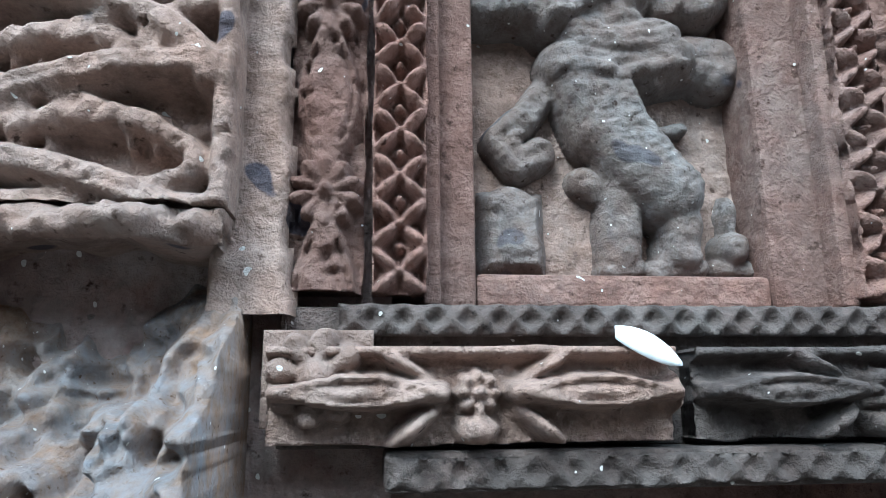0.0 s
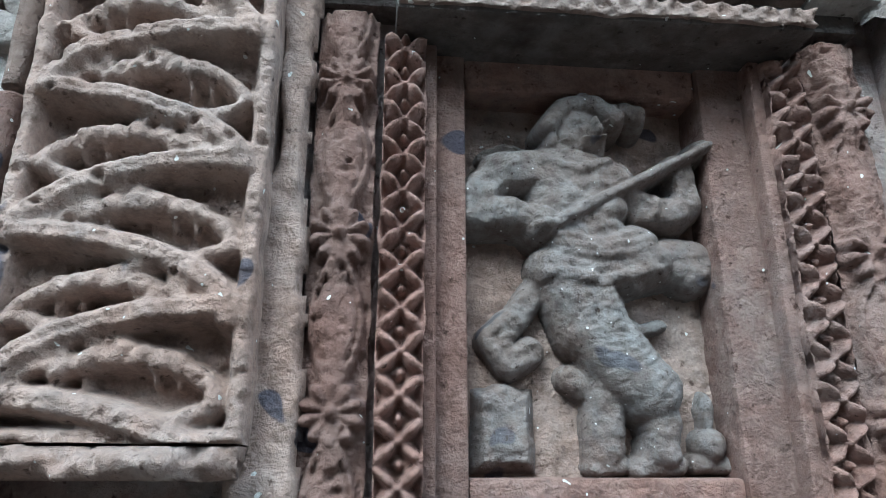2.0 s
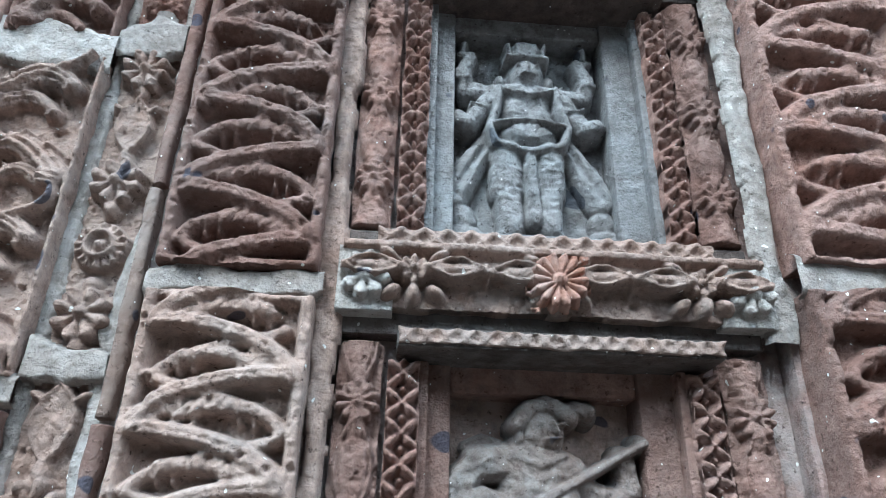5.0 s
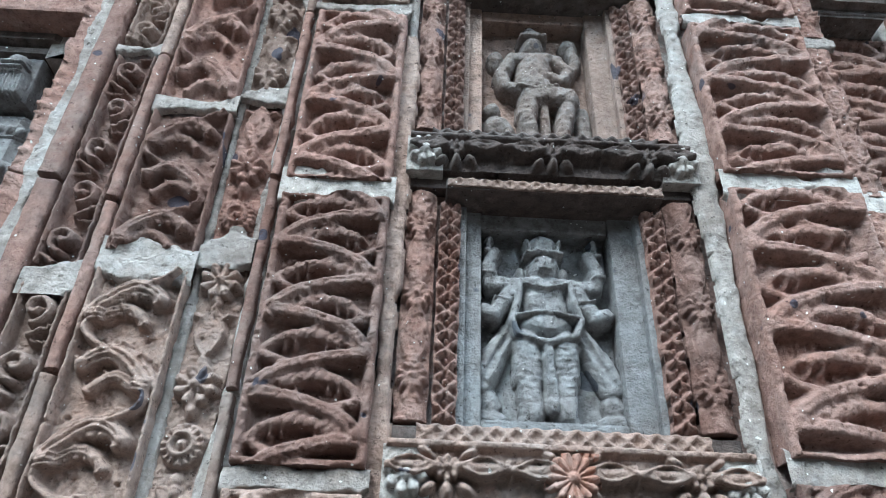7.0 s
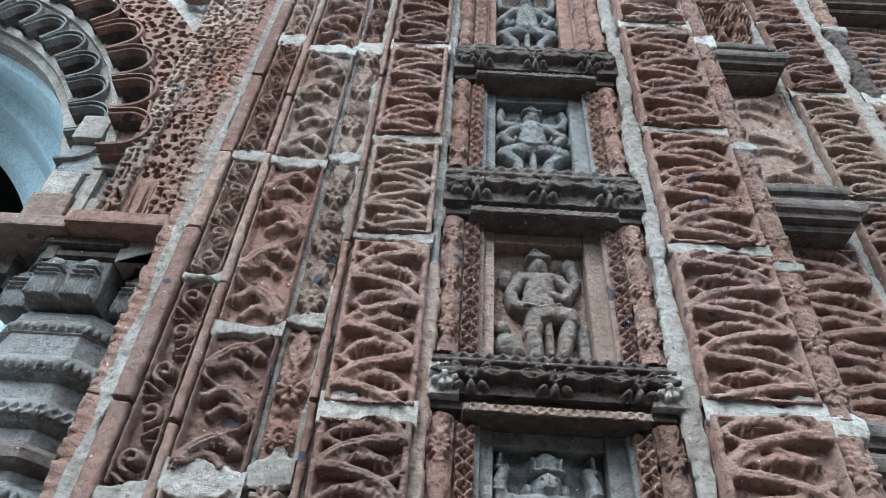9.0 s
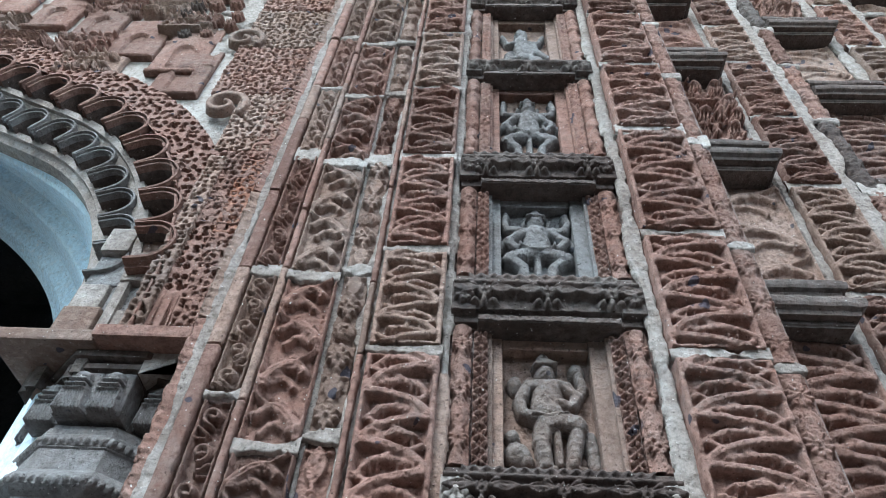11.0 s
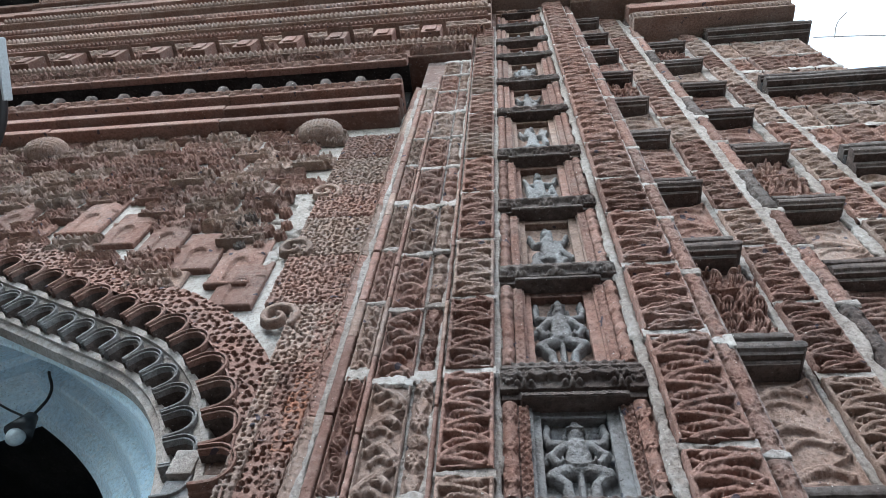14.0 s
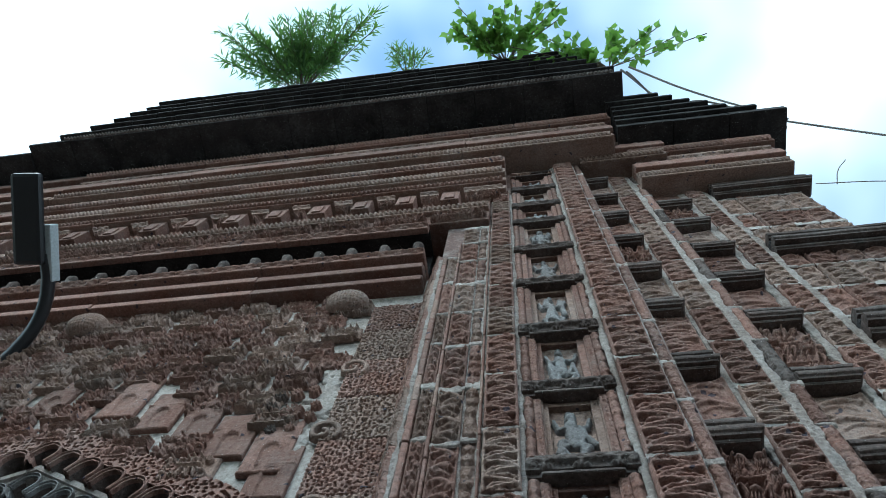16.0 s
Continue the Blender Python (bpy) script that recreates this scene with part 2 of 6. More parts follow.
class Relief:
    """A carved face: heights over a rectangle w wide and h high, in metres."""

    def __init__(self, w, h, res, seed=0):
        self.w, self.h, self.seed = w, h, seed
        self.nx, self.nz = max(4, round(w / res)), max(4, round(h / res))
        self.u, self.v = np.linspace(0, w, self.nx + 1), np.linspace(0, h, self.nz + 1)
        self.U, self.V = np.meshgrid(self.u, self.v)
        self.H = np.zeros_like(self.U)
        self.rng = random.Random(seed)

    def window(self, x0, x1, z0, z1):
        a, b = np.searchsorted(self.u, x0), np.searchsorted(self.u, x1)
        c, d = np.searchsorted(self.v, z0), np.searchsorted(self.v, z1)
        return slice(max(c - 1, 0), d + 1), slice(max(a - 1, 0), b + 1)

    def tube(self, pts, r, top, base=0.0, taper=1.0, groove=0.0):
        """A rounded stem along pts, thinning by taper, with a channel cut along its back."""
        pts = np.asarray(pts, float)
        s = self.window(pts[:, 0].min() - r, pts[:, 0].max() + r, pts[:, 1].min() - r, pts[:, 1].max() + r)
        u, v = self.U[s], self.V[s]
        if not u.size:
            return self
        near = np.full(u.shape, 9.0)
        for k in range(len(pts) - 1):
            (ax, az), (bx, bz) = pts[k], pts[k + 1]
            rr = r * (1 + (taper - 1) * (k + 0.5) / max(1, len(pts) - 1))
            dx, dz = bx - ax, bz - az
            t = np.clip(((u - ax) * dx + (v - az) * dz) / max(dx * dx + dz * dz, 1e-12), 0, 1)
            near = np.minimum(near, np.hypot(u - ax - t * dx, v - az - t * dz) / rr)
        up = (base + top) * np.sqrt(np.clip(1 - near**3, 0, 1)) - groove * np.clip(1 - near / 0.3, 0, 1)
        self.H[s] = np.where(near < 1, np.maximum(self.H[s], up), self.H[s])
        return self

    def score(self, pts, r, amount):
        """A thin fold that follows the form beneath it."""
        pts = np.asarray(pts, float)
        s = self.window(pts[:, 0].min() - r, pts[:, 0].max() + r, pts[:, 1].min() - r, pts[:, 1].max() + r)
        u, v = self.U[s], self.V[s]
        near = np.full(u.shape, 9.0)
        for (ax, az), (bx, bz) in zip(pts, pts[1:]):
            dx, dz = bx - ax, bz - az
            t = np.clip(((u - ax) * dx + (v - az) * dz) / max(dx * dx + dz * dz, 1e-12), 0, 1)
            near = np.minimum(near, np.hypot(u - ax - t * dx, v - az - t * dz) / r)
        self.H[s] += np.where(self.H[s] > 0.004, amount * np.clip(1 - near * near, 0, 1), 0)
        return self

    def blob(self, cx, cz, rx, rz, top, angle=0.0, power=2.0):
        big = max(rx, rz)
        s = self.window(cx - big, cx + big, cz - big, cz + big)
        u, v = self.U[s] - cx, self.V[s] - cz
        c, q = math.cos(angle), math.sin(angle)
        d = ((u * c + v * q) / rx) ** 2 + ((v * c - u * q) / rz) ** 2
        self.H[s] = np.maximum(self.H[s], top * np.sqrt(np.clip(1 - d ** (power / 2), 0, 1)))
        return self

    def dent(self, cx, cz, rx, rz, deep):
        s = self.window(cx - rx, cx + rx, cz - rz, cz + rz)
        d = ((self.U[s] - cx) / rx) ** 2 + ((self.V[s] - cz) / rz) ** 2
        self.H[s] -= deep * np.clip(1 - d, 0, 1)
        return self

    def slab(self, x0, x1, z0, z1, top, soft=0.003):
        d = np.minimum(np.minimum(self.U - x0, x1 - self.U), np.minimum(self.V - z0, z1 - self.V))
        self.H = np.maximum(self.H, top * np.clip(d / soft + 0.5, 0, 1))
        return self

    def rosette(self, cx, cz, r, n, top, phase=0.0, hub=0.28):
        s = self.window(cx - r, cx + r, cz - r, cz + r)
        u, v = self.U[s] - cx, self.V[s] - cz
        d, a = np.hypot(u, v) / r, np.arctan2(v, u) + phase
        petal = np.abs(np.cos(a * n / 2))
        edge = 0.80 + 0.20 * petal
        body = top * np.clip((edge - d) / 0.12, 0, 1) * (0.45 + 0.55 * petal**0.5) * (0.75 + 0.35 * d)
        body = np.maximum(body, top * 1.25 * np.sqrt(np.clip(1 - (d / hub) ** 2, 0, 1)))
        self.H[s] = np.maximum(self.H[s], body)
        return self

    def disc(self, cx, cz, r, top):
        s = self.window(cx - r, cx + r, cz - r, cz + r)
        d = np.hypot(self.U[s] - cx, self.V[s] - cz) / r
        self.H[s] = np.maximum(self.H[s], top * np.clip((1 - d) / 0.1, 0, 1) * (0.6 + 0.4 * np.cos(d * 12.5)))
        return self

    def lens(self, cx, cz, half_w, half_h, top, rim=0.0022):
        """A pointed bulb with a raised rim and ribs at its lower end."""
        s = self.window(cx - half_w, cx + half_w, cz - half_h, cz + half_h)
        u, v = (self.U[s] - cx) / half_w, (self.V[s] - cz) / half_h
        wide = np.clip(np.cos(v * math.pi / 2), 0, 1) ** 0.8
        d = (wide - np.abs(u)) * half_w
        body = top * 0.55 * np.clip(d / 0.003, 0, 1) + top * 0.45 * np.clip(1 - np.abs(d - rim) / rim, 0, 1)
        self.H[s] = np.where(d > 0, np.maximum(self.H[s], body), self.H[s])
        return self

    def bud(self, cx, cz, half_w, half_h, top):
        """A pointed, swelling bud with a line cut inside its edge."""
        s = self.window(cx - half_w, cx + half_w, cz - half_h, cz + half_h)
        u, v = (self.U[s] - cx) / half_w, (self.V[s] - cz) / half_h
        d = (np.clip(np.cos(v * math.pi / 2), 0, 1) ** 0.8 - np.abs(u)) * half_w
        body = top * np.clip(d / 0.0022, 0, 1) ** 0.5 * (0.8 + 0.2 * np.clip(d / half_w, 0, 1)) - 0.55 * top * np.clip(1 - np.abs(d - 0.0048) / 0.0018, 0, 1)
        self.H[s] = np.where(d > 0, np.maximum(self.H[s], body), self.H[s])
        return self

    def wear(self, amount=0.0012, soft=1, chips=0):
        for _ in range(soft):
            p = np.pad(self.H, 1, mode="edge")
            self.H = (p[1:-1, 1:-1] * 2 + p[:-2, 1:-1] + p[2:, 1:-1] + p[1:-1, :-2] + p[1:-1, 2:]) / 6
        self.H += amount * (value_noise(self.U, self.V, 0.012, self.seed) - 0.5) * 2 + amount * 0.7 * (value_noise(self.U, self.V, 0.004, self.seed + 7) - 0.5) * 2
        for _ in range(chips):
            self.dent(self.rng.uniform(0, self.w), self.rng.uniform(0, self.h), self.rng.uniform(0.0015, 0.006), self.rng.uniform(0.0015, 0.006), self.rng.uniform(0.001, 0.004))
        return self

    def mesh(self, name, mat, deep=0.02, ragged=0.0, boost=1.0):
        """boost cuts the pattern deeper, half of it into the ground."""
        nx, nz = self.nx, self.nz
        lift = (boost - 1) * 0.6 * float(self.H.max())
        x, z = self.U.copy(), self.V.copy()
        if ragged:
            x[:, 0] += ragged * value_noise(self.v, 0 * self.v, 0.02, self.seed)
            x[:, -1] -= ragged * value_noise(self.v, 0 * self.v + 1, 0.02, self.seed)
            z[0, :] += ragged * value_noise(self.u, 0 * self.u + 2, 0.02, self.seed)
            z[-1, :] -= ragged * value_noise(self.u, 0 * self.u + 3, 0.02, self.seed)
        verts = np.stack([x, lift - boost * self.H, z], -1).reshape(-1, 3)
        deep = deep + lift
        idx = np.arange((nx + 1) * (nz + 1)).reshape(nz + 1, nx + 1)
        quads = np.stack([idx[:-1, :-1], idx[:-1, 1:], idx[1:, 1:], idx[1:, :-1]], -1).reshape(-1, 4)
        rim = np.concatenate([idx[0, :-1], idx[:-1, -1], idx[-1, :0:-1], idx[:0:-1, 0]])
        low = verts[rim].copy()
        low[:, 1] = deep
        k = np.arange(len(rim))
        n = len(verts)
        k2 = (k + 1) % len(rim)
        side = np.stack([rim[k2], rim[k], n + k, n + k2], -1)
        return mesh_from(name, np.concatenate([verts, low]), np.concatenate([quads, side]), mat)

    def figure_mesh(self, name, mat):
        """Only what stands out from the ground: a figure in half relief."""
        idx = np.arange((self.nx + 1) * (self.nz + 1)).reshape(self.nz + 1, self.nx + 1)
        quads = np.stack([idx[:-1, :-1], idx[:-1, 1:], idx[1:, 1:], idx[1:, :-1]], -1).reshape(-1, 4)
        flat = self.H.ravel()
        quads = quads[(flat[quads] > 0.0005).any(1)]
        used, back = np.unique(quads, return_inverse=True)
        verts = np.stack([self.U.ravel(), -np.maximum(flat, -0.003), self.V.ravel()], -1)[used]
        verts[:, 1] += np.where(flat[used] <= 0.0005, 0.004, 0)
        return mesh_from(name, verts, back.reshape(-1, 4), mat)


def arc(cx, cz, rx, rz, a0, a1, n=10):
    return [(cx + rx * math.cos(radians(a0 + (a1 - a0) * k / n)), cz + rz * math.sin(radians(a0 + (a1 - a0) * k / n))) for k in range(n + 1)]


def spiral(cx, cz, r, a0, turns, n=22):
    return [(cx + r * (1 - 0.85 * k / n) * math.cos(a0 + turns * 6.283 * k / n), cz + r * (1 - 0.85 * k / n) * math.sin(a0 + turns * 6.283 * k / n)) for k in range(n + 1)]


def fineness(z):
    return 0.0016 if z < 1.56 else 0.0022 if z < 2.1 else 0.0029 if z < 3.1 else 0.0054 if z < 4.9 else 0.0080


# ---- carved patterns ----
def arched_run(cx, amp, z, step, side, rise, n=14):
    """One arching pass of a winding stem from one border to the other."""
    return [(cx - side * amp * math.cos(math.pi * k / n), z + step * k / n + rise * math.sin(math.pi * k / n)) for k in range(n + 1)]


def entwined(w, h, res, seed):
    """A broad stem winding up a bordered panel in arching passes, with a beast crouching under each."""
    r = Relief(w, h, res, seed)
    g = r.rng
    edge = 0.014
    r.H = 0.0025 * value_noise(r.U, r.V, 0.03, seed + 11)
    r.slab(0, edge, 0, h, 0.0165, 0.005).slab(w - edge, w, 0, h, 0.0165, 0.005)
    r.slab(0, w, 0, 0.011, 0.015, 0.005).slab(0, w, h - 0.011, h, 0.0155, 0.005)
    cx, amp = w / 2, w / 2 - edge - 0.002
    pitch = (0.050 + 0.004 * (seed % 3)) * (w / 0.158) ** 0.3
    n = max(3, round(h / pitch))
    step, flip = (h - 0.012) / n, 1 if seed % 2 else -1
    thick = min(0.0125, step * 0.21)
    for k in range(n + 1):
        z, side = step * (k - 0.42 + g.uniform(-0.07, 0.07)), flip * (1 if k % 2 else -1)
        # a second, lower stem winding the other way
        cross = arched_run(cx, amp * g.uniform(0.85, 1.0), z - step * 0.05, step, -side, step * g.uniform(0.05, 0.18))[g.choice((0, 0, 4)):]
        r.tube(cross, thick * 0.72, 0.0155)
        # the beast in the hollow under the pass: back, haunch, head, legs
        oz, ox = z + step * 0.30, cx + side * amp * 0.04
        back = [(ox + amp * 0.52 * t, oz + step * (0.13 * math.cos(t * 1.5) + 0.05 * side * t)) for t in (-1, -0.6, -0.2, 0.2, 0.6, 1)]
        r.tube(back, step * 0.185, 0.0175)
        tail, head = (back[0], back[-1]) if side > 0 else (back[-1], back[0])
        r.blob(*tail, step * 0.20, step * 0.19, 0.0175).blob(*head, step * 0.18, step * 0.17, 0.0180, 0.4 * side)
        r.blob(head[0] + side * step * 0.18, head[1] - step * 0.04, step * 0.10, step * 0.08, 0.0165)
        for q in range(6):
            x, v = back[q]
            r.score([(x - 0.004, v - step * 0.12), (x + g.uniform(-0.003, 0.006), v + step * 0.13)], 0.0026, -0.0022)
        for q in (0, 1, 4, 5):
            x, v = back[q]
            r.tube([(x, v - step * 0.08), (x + side * step * 0.05, v - step * 0.29)], step * 0.055, 0.0125)
        # the pass, with a line along it
        run = arched_run(cx, amp, z, step, side, step * g.uniform(0.30, 0.42))
        r.tube(run, thick, 0.0215)
        r.score(run, 0.0020, -0.0016)
        # fingers where the pass leaves the border
        for q in (-1, 0, 1):
            r.tube([(cx - side * amp * 0.42, z + step * 0.46 + q * thick * 0.4), (cx - side * amp * 0.94, z + step * (0.22 + 0.17 * q))], thick * 0.42, 0.0165)
    r.wear(0.0, 2 if res < 0.0025 else 0)
    r.H += 0.003 * (value_noise(r.U, r.V, 0.022, seed + 21) - 0.5)
    return r.wear(0.0012, 0, int(w * h * 1800))


def leaf_rib(r, pts, wide, top, tip=0.5):
    """A swelling leaf along pts, cut by lines that run with it."""
    r.tube(pts, wide, top, taper=tip)
    p = np.asarray(pts, float)
    d = np.gradient(p, axis=0)
    nrm = np.stack([-d[:, 1], d[:, 0]], -1) / np.maximum(np.hypot(d[:, 0], d[:, 1]), 1e-9)[:, None]
    fade = np.linspace(1.0, tip, len(p))[:, None]
    for off in (-0.52, 0.0, 0.52):
        r.score(p + nrm * fade * wide * off, max(0.0024, 1.0 * (r.u[1] - r.u[0])), -0.0038)
    for k in range(2, len(p), 2):
        r.blob(*(p[k] - nrm[k] * fade[k] * wide * 0.95), wide * 0.36, wide * 0.30, top * 0.92)


def acanthus(w, h, res, seed):
    """A stem winding up a panel, with large curling ribbed leaves in every bend."""
    r = Relief(w, h, res, seed)
    g = r.rng
    r.H = 0.002 * value_noise(r.U, r.V, 0.03, seed + 11)
    r.slab(0, 0.007, 0, h, 0.013).slab(w - 0.007, w, 0, h, 0.012)
    n = max(2, round(h / (0.100 * (w / 0.123) ** 0.5)))
    step, cx, amp = h / n, w / 2, w / 2 - 0.012
    flip = 1 if seed % 2 else -1
    for k in range(-1, n + 1):
        z, side = step * (k + 0.02), flip * (1 if k % 2 else -1)
        x0 = cx - side * amp * 0.86
        sweep = [(x0 + side * amp * 1.62 * t, z + step * (0.18 + 0.62 * math.sin(math.pi * (0.04 + 0.66 * t)) - 0.22 * t)) for t in np.linspace(0, 1, 9)]
        leaf_rib(r, sweep, min(0.0190, step * 0.19), 0.0175, 0.62)
        under = [(x0 + side * amp * (0.25 + 1.05 * t), z + step * (0.22 + 0.20 * math.sin(math.pi * 0.9 * t) - 0.16 * t)) for t in np.linspace(0, 1, 7)]
        leaf_rib(r, under, min(0.0115, step * 0.115), 0.0145, 0.7)
        r.blob(*sweep[-1], 0.010, 0.012, 0.0185, 0.6 * side)
        r.tube(arched_run(cx, amp, z, step, side, step * 0.10), 0.0050, 0.0165)
        for q in range(3):
            r.tube([(cx - side * amp * 1.0, z + step * (0.10 + 0.065 * q)), (cx - side * amp * 0.66, z + step * (0.13 + 0.065 * q))], 0.0026, 0.0185)
    return r.wear(0.0010, 1, int(w * h * 1100))


def scroll(w, h, res, seed):
    """A narrow running scroll with a flower in each curl."""
    r = Relief(w, h, res, seed)
    r.slab(0, 0.007, 0, h, 0.010).slab(w - 0.007, w, 0, h, 0.010)
    n = max(2, round(h / 0.075))
    step = h / n
    for k in range(n):
        z, side = step * (k + 0.5), 1 if k % 2 else -1
        r.tube(spiral(w / 2, z, w / 2 - 0.011, -1.57, side * 1.15), 0.0060, 0.012)
        r.rosette(w / 2, z, w * 0.2, 6, 0.009)
        r.tube([(w / 2, z - step / 2), (w / 2 + side * w * 0.35, z - step * 0.3)], 0.0045, 0.010)
        for q in range(3):
            r.blob(w / 2 - side * w * (0.1 + 0.12 * q), z + step * 0.42, 0.006, 0.0035, 0.009, 0.7 * side)
    return r.wear(0.0009, 1, int(w * h * 500))


def flower_strip(w, h, res, seed):
    """Rosettes joined by pointed buds up a narrow strip."""
    r = Relief(w, h, res, seed)
    n = max(2, round(h / 0.118))
    step = h / n
    for k in range(n + 1):
        r.bud(w / 2, step * k, w * 0.40, step * 0.40, 0.0085)
    for k in range(n):
        z = step * (k + 0.5)
        for side in (-1, 1):
            for q in range(-2, 3):
                r.tube([(w / 2 + q * 0.0012, z + side * step * 0.08), (w / 2 + q * w * 0.11, z + side * step * 0.27)], 0.0022, 0.0095)
        r.rosette(w / 2, z, w * 0.48, 10, 0.0115, 0.31, 0.24)
    return r.wear(0.0011, 1, int(w * h * 1500))


def flower_chain(w, h, res, seed):
    """Alternating discs, flowers and buds, each its own small tile."""
    r = Relief(w, h, res, seed)
    n = max(2, round(h / 0.078))
    step = h / n
    for k in range(n):
        z, kind = step * (k + 0.5), (k + seed) % 4
        if kind == 0:
            r.disc(w / 2, z, w * 0.42, 0.011).rosette(w / 2, z, w * 0.44, 16, 0.008)
        elif kind == 2:
            r.lens(w / 2, z, w * 0.33, step * 0.5, 0.010)
            for side in (-1, 1):
                r.blob(w / 2 + side * w * 0.3, z + step * 0.3, 0.010, 0.005, 0.008, side * 0.6)
        else:
            r.rosette(w / 2, z, w * 0.46, 8, 0.011, 0.3)
            r.blob(w / 2, z + step * 0.42, w * 0.14, step * 0.16, 0.009).blob(w / 2, z - step * 0.42, w * 0.14, step * 0.16, 0.009)
    return r.wear(0.001, 1, int(w * h * 700))


def lattice(w, h, res, seed, top=0.0105):
    """Small four-petalled crosses in a row, with hollows between."""
    r = Relief(w, h, res, seed)
    n = max(2, round(h / (w * 0.86)))
    pitch = h / n
    for k in range(n):
        z = pitch * (k + 0.5)
        for sx in (-1, 1):
            for sz in (-1, 1):
                r.blob(w / 2 + sx * w * 0.24, z + sz * pitch * 0.25, w * 0.31, w * 0.125, top * r.rng.uniform(0.8, 1.1), sx * sz * 0.80)
        r.blob(w / 2, z, w * 0.10, w * 0.10, top * 0.8).blob(w / 2, z + pitch / 2, w * 0.09, w * 0.12, top * 0.7)
    r.slab(0, w * 0.06, 0, h, top * 0.8).slab(w * 0.94, w, 0, h, top * 0.8)
    return r.wear(0.0010, 1, int(w * h * 900))


def lattice_band(w, h, res, seed, top=0.007):
    """The same crosses in a lying band."""
    r = Relief(w, h, res, seed)
    pitch = h * 1.05
    a, b = (r.U / pitch) % 1.0 - 0.5, r.V / h - 0.5
    d = np.minimum(np.abs(b - a), np.abs(b + a))
    r.H = top * np.sqrt(np.clip(1 - (d / 0.22) ** 2, 0, 1))
    return r.wear(0.0008, 1, int(w * h * 600))


def garland(w, h, res, seed):
    """A lying row of flowers with paired long ribbed petals between."""
    r = Relief(w, h, res, seed)
    n = max(1, round(w / 0.15))
    step = w / n
    r.slab(0, w, h * 0.86, h, 0.010, 0.003)
    for k in range(n):
        x = step * (k + 0.5)
        for side in (-1, 1):
            a, b = x + side * step * 0.09, x + side * step * 0.47
            for q, (lift, rr, tall) in enumerate(((0.0, 0.20, 0.020), (0.15, 0.085, 0.022), (-0.13, 0.085, 0.021))):
                r.tube([(a + (b - a) * t, h * (0.52 + lift * math.sin(math.pi * t))) for t in (0, 0.2, 0.4, 0.6, 0.8, 1)], h * rr * 0.62, tall, taper=0.8)
            r.blob(x + side * step * 0.15, h * 0.20, step * 0.085, h * 0.10, 0.018, -0.65 * side)
            r.blob(x + side * step * 0.17, h * 0.78, step * 0.085, h * 0.075, 0.015, 0.5 * side)
        r.rosette(x, h * 0.52, h * 0.24, 8, 0.018)
        r.blob(x, h * 0.17, step * 0.055, h * 0.17, 0.021).blob(x + step / 2, h * 0.52, step * 0.03, h * 0.22, 0.014)
    return r.wear(0.0013, 1, int(w * h * 900))


def pricks(u, v, pitch, seed):
    """Distance to the nearest of many scattered middles, in pitches."""
    a, b = u / pitch + 50.0, v / pitch + 50.0
    i0, j0 = np.floor(a).astype(np.int64), np.floor(b).astype(np.int64)
    near = np.full(a.shape, 9.0)
    for di in (-1, 0, 1):
        for dj in (-1, 0, 1):
            i, j = i0 + di, j0 + dj
            h = ((i * 374761393 + j * 668265263 + seed * 974711) & 0x7FFFFFFF)
            h = ((h ^ (h >> 13)) * 1274126177) & 0x7FFFFFFF
            px, pz = i + 0.5 + 0.7 * (((h >> 4) & 255) / 255 - 0.5), j + 0.5 + 0.7 * (((h >> 14) & 255) / 255 - 0.5)
            near = np.minimum(near, np.hypot(a - px, b - pz))
    return near


def vermicelli(w, h, res, seed):
    """A ground closely pricked between small leaves."""
    r = Relief(w, h, min(res, 0.0046), seed)
    d = pricks(r.U, r.V, 0.023, seed)
    r.H = 0.024 * np.clip((d - 0.22) / 0.16, 0, 1) + 0.010 * value_noise(r.U, r.V, 0.03, seed + 3)
    r.slab(0, 0.008, 0, h, 0.026).slab(w - 0.008, w, 0, h, 0.026).slab(0, w, h - 0.006, h, 0.024)
    return r.wear(0.001, 0)


